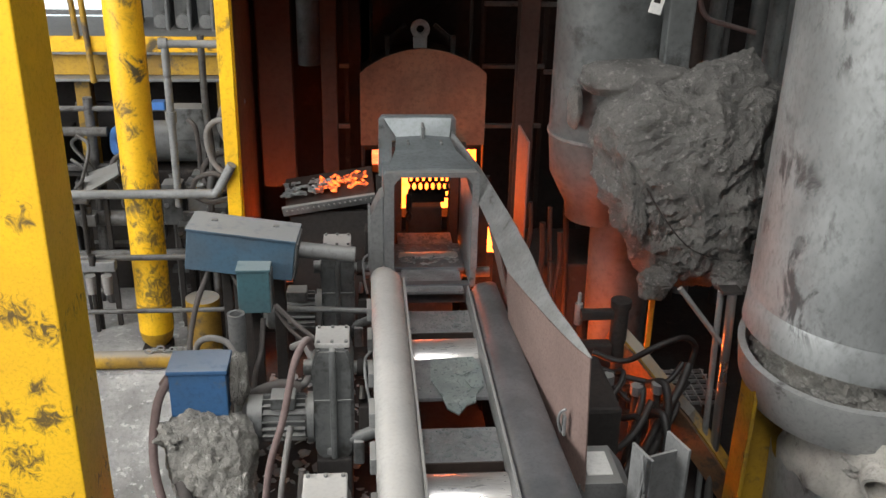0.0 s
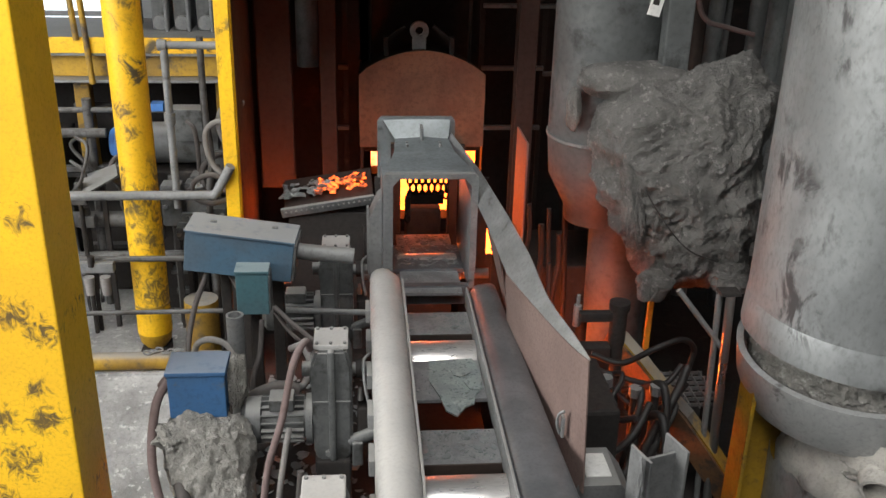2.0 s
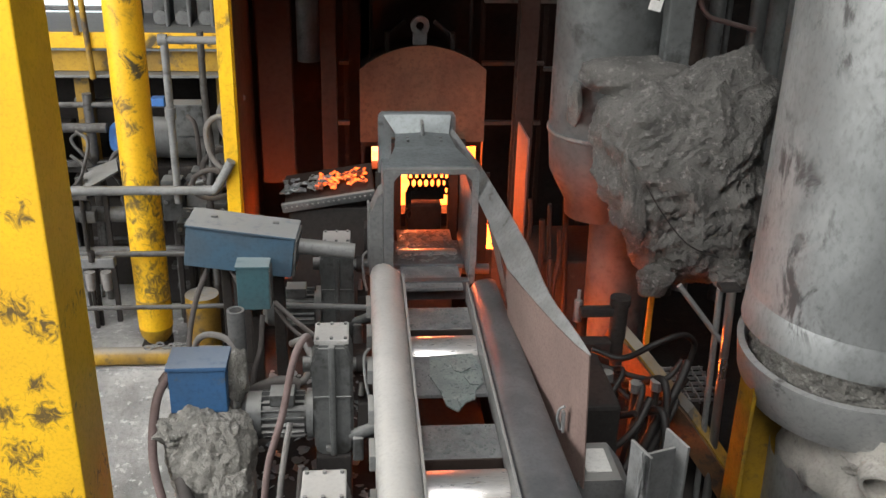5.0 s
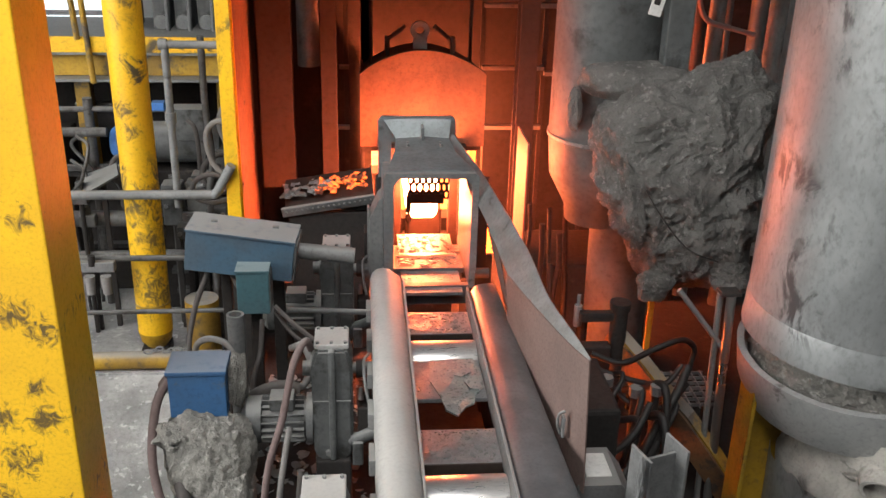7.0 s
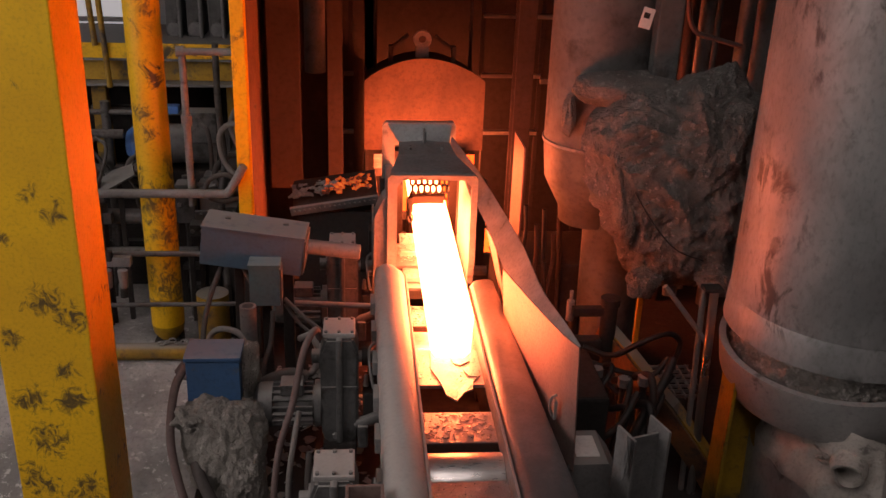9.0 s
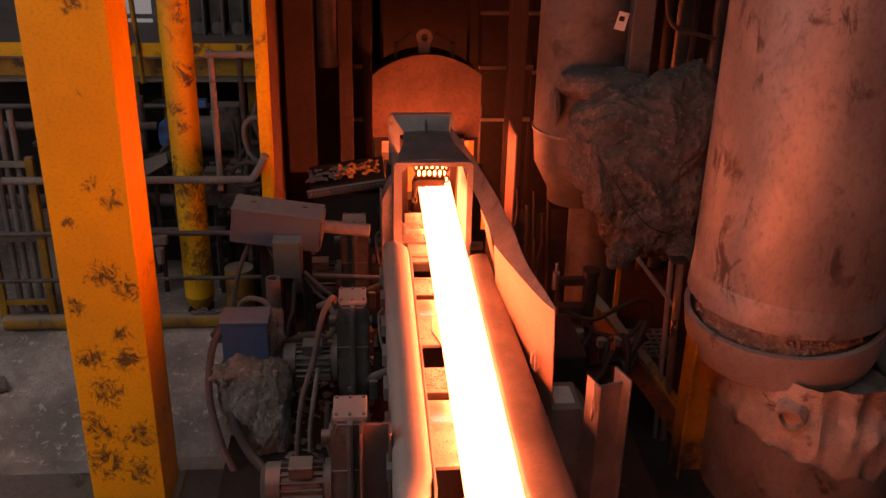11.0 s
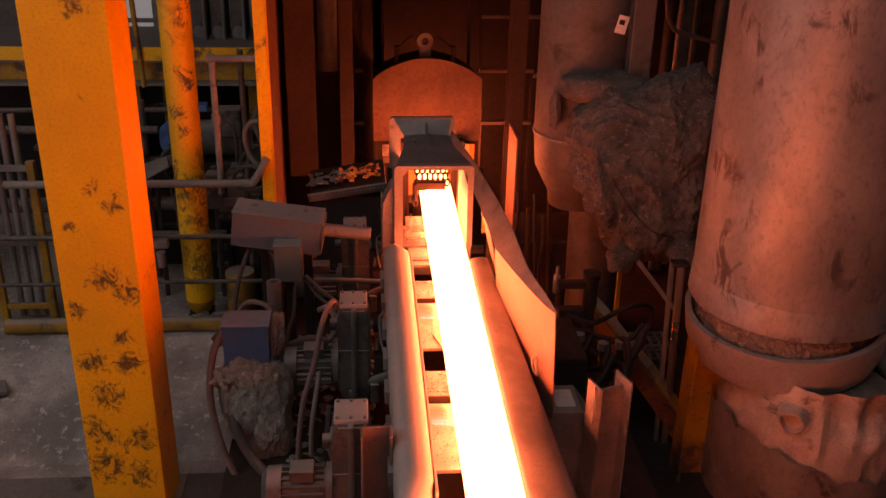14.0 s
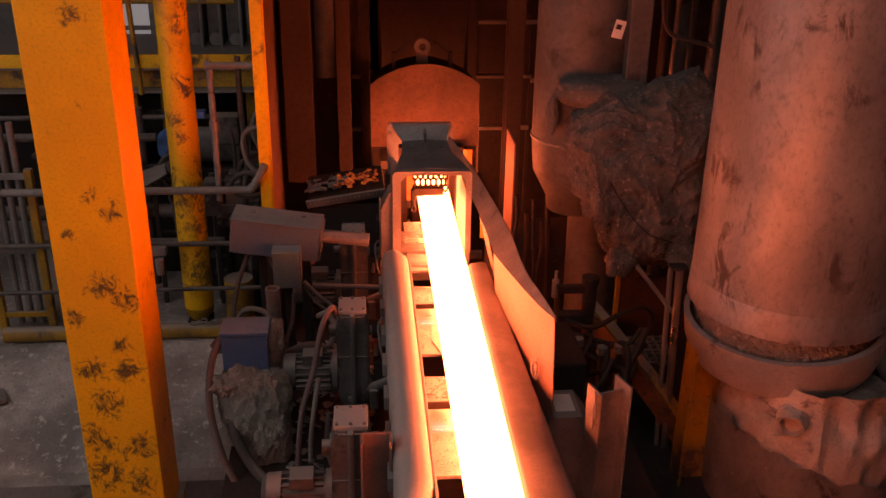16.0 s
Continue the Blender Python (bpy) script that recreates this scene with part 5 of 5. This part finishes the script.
# right background pipes
for x, y, r, mat, l in ((1.98, 6.5, 0.05, BROWN, "scorched vertical pipe behind the ducts"), (2.12, 6.6, 0.07, ZINC, "pale vertical pipe behind the ducts"), (2.35, 6.4, 0.06, ZINC_OLD, "grey vertical pipe behind the ducts"), (2.25, 6.7, 0.03, STEEL, "thin grey vertical pipe behind the ducts"), (2.55, 6.6, 0.09, ZINC, "pale vertical pipe behind the ducts")):
    single("riser_pipe", S((x, y, -0.35), (x, y, 4.4), r, seg=20), mat, l, "pipe", smooth=True)
cable([(1.85, 6.3, 2.3), (1.88, 6.3, 2.0), (1.95, 6.3, 1.85), (2.1, 6.3, 1.8), (2.3, 6.3, 1.75)], 0.018, HOSE_RED, "red cable hanging behind the ducts")

# supports, valves and cables to the right of the table
rod = thing("prop_post", (1.42, 4.0, 0), "polished steel prop post with a diagonal brace", "post")
part("post", S((1.453, 4.0, -0.35), (1.405, 4.0, 0.92), 0.023, seg=20), CHROME, rod, "", True)
part("brace", S((1.16, 4.05, 0.93), (1.41, 4.02, 0.62), 0.014, seg=12), STEEL, rod, "", True)
part("post", S((1.405, 4.03, -0.35), (1.36, 4.03, 0.92), 0.016, seg=16), STEEL, rod, "thinner dull bar", True)
part("cap", B((1.40, 4.02, 0.93), (0.1, 0.08, 0.02), 0.004), BLACK, rod)
yb = thing("yellow_box_beam", (1.5, 3.6, 0), "dirty yellow steel beam under the duct", "beam")
part("web", B((1.53, 3.70, 0.135), (0.20, 0.02, 0.97), 0.004), YELLOW_DIRTY_DIM, yb)
part("flange", B((1.42, 3.68, 0.135), (0.02, 0.16, 0.97), 0.004), YELLOW_DIRTY_DIM, yb)
part("flange", B((1.64, 3.70, 0.135), (0.02, 0.16, 0.97), 0.004), YELLOW_DIRTY_DIM, yb)
single("thin_yellow_post", B((1.22, 4.6, 0.275), (0.03, 0.03, 1.25), 0.004), YELLOW_DIRTY_DIM, "thin yellow post behind the wool bundle", "post")
gr = thing("floor_grating", (1.35, 4.35, 0.12), "steel bar grating over the pit", "grating")
for i in range(9):
    part("bar", B((1.1 + i * 0.055, 4.4, 0.15), (0.006, 0.36, 0.025), 0), STEEL, gr)
for i in range(7):
    part("cross_bar", B((1.32, 4.24 + i * 0.055, 0.15), (0.48, 0.006, 0.02), 0), STEEL, gr)
for x in (1.1, 1.54):
    part("leg", B((x, 4.42, -0.11), (0.03, 0.03, 0.49), 0), BLACK, gr)
single("stone_lump", lump((1.2, 4.3, 0.185), (0.035, 0.03, 0.025), 9, 0.2, 3), WOOL, "pale lump lying on the grating", "lump")
ch = thing("sloping_channel", (0.95, 4.3, 0.1), "sloping channel, shadow and orange glow put into its brown colour", "beam")
upper_edge = [(0.95, 4.40, 0.53), (1.06, 4.26, 0.43), (1.17, 4.13, 0.31), (1.29, 4.05, 0.19), (1.42, 3.98, 0.02), (1.58, 3.90, -0.21)]
lower_edge = [(x - 0.03, y + 0.05, z - 0.14) for x, y, z in upper_edge]
part("web", sheet(bmesh.new(), [upper_edge, lower_edge], 0.015), SHADOW_BROWN, ch)
part("flange", sheet(bmesh.new(), [upper_edge, [(x + 0.05, y + 0.05, z + 0.01) for x, y, z in upper_edge]], 0.012), YELLOW_DIRTY_DIM, ch)
part("rib", B((1.20, 4.08, 0.19), (0.02, 0.06, 0.16), 0.003), SHADOW_BROWN, ch)
part("strut", B((1.56, 3.92, -0.28), (0.05, 0.05, 0.14), 0.003), SHADOW_BROWN, ch)
part("strut", B((0.99, 4.38, 0.22), (0.04, 0.04, 0.44), 0.003), BLACK, ch)
va = thing("valve_stand", (0.9, 4.35, 0), "blackened valve stand with pipes and fittings", "valve")
part("column", S((0.97, 4.35, 0.0), (0.97, 4.35, 0.70), 0.045, seg=20), BLACK, va, "", True)
part("cap", S((0.97, 4.35, 0.68), (0.97, 4.35, 0.72), 0.055, seg=20), BLACK, va, "", True)
part("arm", B((0.86, 4.35, 0.64), (0.2, 0.05, 0.05), 0.006), BLACK, va)
part("column", S((0.80, 4.45, 0.0), (0.80, 4.45, 0.60), 0.03, seg=16), BLACK, va, "", True)
part("fitting", S((0.76, 4.4, 0.56), (0.76, 4.4, 0.68), 0.022, seg=10), STEEL, va, "", True)
part("fitting", S((0.76, 4.4, 0.68), (0.76, 4.4, 0.74), 0.01, seg=8), STEEL, va, "", True)
part("bracket", B((0.84, 4.3, 0.42), (0.16, 0.08, 0.16), 0.01), BLACK, va)
for i, (x, y, z1) in enumerate(((0.62, 5.2, 0.95), (0.68, 5.1, 0.86), (0.74, 5.2, 0.92), (0.80, 5.15, 0.78), (0.70, 4.9, 0.70), (0.86, 5.3, 0.9))):
    single("hydraulic_line", Hs([(x, y, z1), (x + 0.01, y, z1 - 0.2), (x + 0.02 * (i % 3 - 1), y - 0.02, z1 - 0.45), (x + 0.03, y - 0.05, 0.0)], 0.013 + 0.004 * (i % 2)), BROWN if i % 2 else BLACK, "scorched hydraulic line rising beside the bay", "pipe", smooth=True)
cable([(0.80, 4.2, 0.50), (0.95, 4.15, 0.47), (1.1, 4.1, 0.58), (1.25, 4.15, 0.60), (1.34, 4.2, 0.52), (1.33, 4.2, 0.42)], 0.016, NEAR_BLACK, "black cable arching over the valve stand")
cable([(0.82, 4.1, 0.46), (1.0, 4.05, 0.42), (1.15, 4.05, 0.40), (1.25, 4.1, 0.48)], 0.015, NEAR_BLACK, "black cable crossing the valve stand")
cable([(1.26, 4.05, 0.50), (1.18, 3.95, 0.40), (1.05, 3.85, 0.25), (0.98, 3.8, 0.10), (0.98, 3.75, 0.0)], 0.024, NEAR_BLACK, "thick dark cable dropping to the floor")
cable([(0.85, 4.1, 0.40), (1.0, 4.0, 0.30), (1.15, 3.98, 0.32), (1.27, 4.05, 0.4)], 0.014, NEAR_BLACK, "black cable sagging below the valves")
cable([(0.55, 3.5, 0.34), (0.75, 3.6, 0.30), (0.9, 3.7, 0.34), (1.0, 3.8, 0.45)], 0.018, NEAR_BLACK, "black cable beside the guard plate")
for i, (x, y, z) in enumerate(((0.86, 4.0, 0.42), (0.95, 3.95, 0.36), (1.05, 3.92, 0.40), (1.12, 3.9, 0.30), (0.90, 3.8, 0.28), (1.0, 3.75, 0.33))):
    cable([(x, y + 0.12, z), (x + 0.06, y + 0.02, z + 0.05), (x + 0.05 * (i % 3 - 1), y - 0.08, z - 0.12), (x - 0.04, y - 0.12, 0.1), (x - 0.03, y - 0.1, 0.02)], 0.014 + 0.004 * (i % 3), NEAR_BLACK, "near-black hose hanging among the valves", "hose")
for x, y, z in ((0.84, 4.02, 0.44), (0.98, 3.98, 0.40), (1.08, 3.96, 0.42)):
    fit_block = thing("hose_coupling", (x, y, z), "blackened hexagonal hose coupling", "coupling", "hose couplings")
    part("body", S((x, y, 0.02), (x, y, z), 0.02, seg=10), BLACK, fit_block, "", True)
    part("nut", S((x, y, z - 0.02), (x, y, z + 0.03), 0.034, seg=6), STEEL, fit_block)
single("machine_block", B((0.62, 3.82, 0.28), (0.34, 0.5, 0.56), 0.02), BLACK, "black machine block beside the guard", "machine")
single("machine_block", B((1.0, 5.6, 0.075), (0.8, 0.6, 0.85), 0.02), BLACK, "black machine block at the bay edge", "machine")

# unseen glowing blocks added to light the plate on edge
bm = bmesh.new()
for i in range(40):
    box(bm, (rnd.uniform(0.29, 0.40), rnd.uniform(5.30, 5.62), 0.60 + rnd.random() * 0.1), (rnd.uniform(0.04, 0.08), rnd.uniform(0.04, 0.09), 0.05), 0.008, Euler((rnd.uniform(-.5, .5), rnd.uniform(-.5, .5), rnd.uniform(0, 3))).to_matrix().to_4x4())
single("hidden_glow_blocks", bm, LINING, "hidden glowing blocks added to light the plate on edge", "hot scale", kind="stuff")
# unseen glowing blocks added behind the guard to light the channel
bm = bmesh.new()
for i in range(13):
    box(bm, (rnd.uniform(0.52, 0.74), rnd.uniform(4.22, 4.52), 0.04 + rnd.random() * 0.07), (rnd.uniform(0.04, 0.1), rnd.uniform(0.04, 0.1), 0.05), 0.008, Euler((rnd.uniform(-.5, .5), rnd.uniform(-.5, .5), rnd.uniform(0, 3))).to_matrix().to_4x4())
single("hidden_glow_blocks", bm, HIDDEN_GLOW, "hidden glowing blocks added behind the guard to light the channel", "hot scale", kind="stuff")
# unseen glowing blocks added to give the duct an orange edge
bm = bmesh.new()
for i in range(9):
    box(bm, (rnd.uniform(0.62, 0.76), rnd.uniform(4.85, 5.2), 0.035 + rnd.random() * 0.06), (rnd.uniform(0.04, 0.08), rnd.uniform(0.04, 0.09), 0.05), 0.008, Euler((rnd.uniform(-.5, .5), rnd.uniform(-.5, .5), rnd.uniform(0, 3))).to_matrix().to_4x4())
single("hidden_glow_blocks", bm, HIDDEN_GLOW, "hidden glowing blocks added to light the duct edge", "hot scale", kind="stuff")
# made-up stand under the glowing blocks
single("glow_block_stand", B((0.345, 5.46, 0.305), (0.15, 0.40, 0.59), 0.01), BLACK, "black box added to hold hidden glow blocks behind the screen", "bin")
bm = bmesh.new()
for i in range(46):
    box(bm, (rnd.uniform(-0.15, 0.16), rnd.uniform(5.275, 5.345), 0.630 + rnd.random() * 0.014), (rnd.uniform(0.012, 0.04), rnd.uniform(0.012, 0.03), 0.014), 0.003, Euler((rnd.uniform(-.5, .5), rnd.uniform(-.5, .5), rnd.uniform(0, 3))).to_matrix().to_4x4())
single("hot_scale", bm, LINING, "row of glowing scale lumps behind the tunnel sill", "hot scale", kind="stuff")

# H-beam stub, bearing cover, channel stub
hbm = thing("h_beam_stub", (0.70, 2.80, 0), "grey upright H-beam stub with a torn flange", "beam")
rz = Euler((0, 0, radians(18))).to_matrix().to_4x4()
part("flange", B((0.622, 2.775, 0.455), (0.012, 0.125, 0.89), 0.003, rz), STEEL, hbm)
part("web", B((0.695, 2.80, 0.44), (0.145, 0.012, 0.86), 0.003, rz), STEEL, hbm)
part("flange", B((0.768, 2.823, 0.46), (0.012, 0.135, 0.90), 0.003, rz), STEEL, hbm)
part("torn_edge", lump((0.606, 2.717, 0.83), (0.011, 0.016, 0.08), 4, 0.4, 3, 3.0), STEEL, hbm, "torn flame-cut edge")
wb = thing("bearing_cover", (0.58, 3.1, 0), "pale grey bearing cover with a painted highlight on top", "cover")
part("case", slab(bmesh.new(), [(0.45, 0.0), (0.45, 0.63), (0.62, 0.63), (0.68, 0.55), (0.68, 0.0)], 2.95, 3.2), STEEL, wb)
# white sheet paints the overhead light's highlight on the cover
part("painted_highlight", B((0.545, 3.08, 0.632), (0.10, 0.15, 0.006), 0.001), WHITE, wb, "painted highlight of the overhead light")
cs = thing("channel_stub", (-0.4, 2.4, 0), "upright reddish-brown steel channel stub beside the rail", "beam")
part("web", B((-0.40, 2.46, 0.46), (0.13, 0.012, 0.92), 0.003), PLATE, cs)
part("flange", B((-0.462, 2.42, 0.46), (0.012, 0.08, 0.92), 0.003), PLATE, cs)
part("flange", B((-0.340, 2.42, 0.46), (0.012, 0.08, 0.92), 0.003), PLATE, cs)

# ---- the billet ----
billet = thing("hot_billet", (0.06, 0, 0.82), "white-hot steel billet sliding along the rollers", "billet")
prof = [(-0.092, -0.06), (-0.098, 0.115), (-0.075, 0.148), (0.085, 0.148), (0.108, 0.115), (0.1, -0.06), (0.07, -0.09), (-0.07, -0.09)]
for name, stations in (("front_end", ((0, 0.8), (0.02, 0.95), (0.06, 1.0), (0.12, 1.0))), ("bar", ((0.12, 1.0), (5, 1.0), (10, 1.0), (15.8, 1.0)))):
    bm = bmesh.new()
    rows = []
    for y, k in stations:
        rows.append([bm.verts.new((0.06 + x * k, y, 0.82 + z * k)) for x, z in prof])
    for low, high in zip(rows, rows[1:]):
        for k in range(8):
            bm.faces.new((low[k], low[(k + 1) % 8], high[(k + 1) % 8], high[k]))
    bm.faces.new(rows[0] if name == "front_end" else rows[-1])
    part(name, bm, HOT, billet, "rounded cropped front end" if name == "front_end" else "", True)


def motions():
    walk(billet, [(0, pose(0.0, 12.4, 0.82)), (5.0, pose(0.0, 8.0, 0.82)), (6.2, pose(0.0, 6.6, 0.82)), (6.5, pose(0.0, 6.15, 0.82)), (7.0, pose(0.0, 5.52, 0.82)), (7.4, pose(0.0, 5.2, 0.82)), (8.0, pose(0.003, 4.68, 0.82)), (8.5, pose(0.01, 4.2, 0.82)), (9.2, pose(0.02, 3.42, 0.82)), (10.0, pose(0.035, 2.2, 0.82)), (11.3, pose(0.05, -0.8, 0.82)), (12.5, pose(0.05, -2.9, 0.82)), (16.0, pose(0.05, -7.1, 0.82))])


motions()
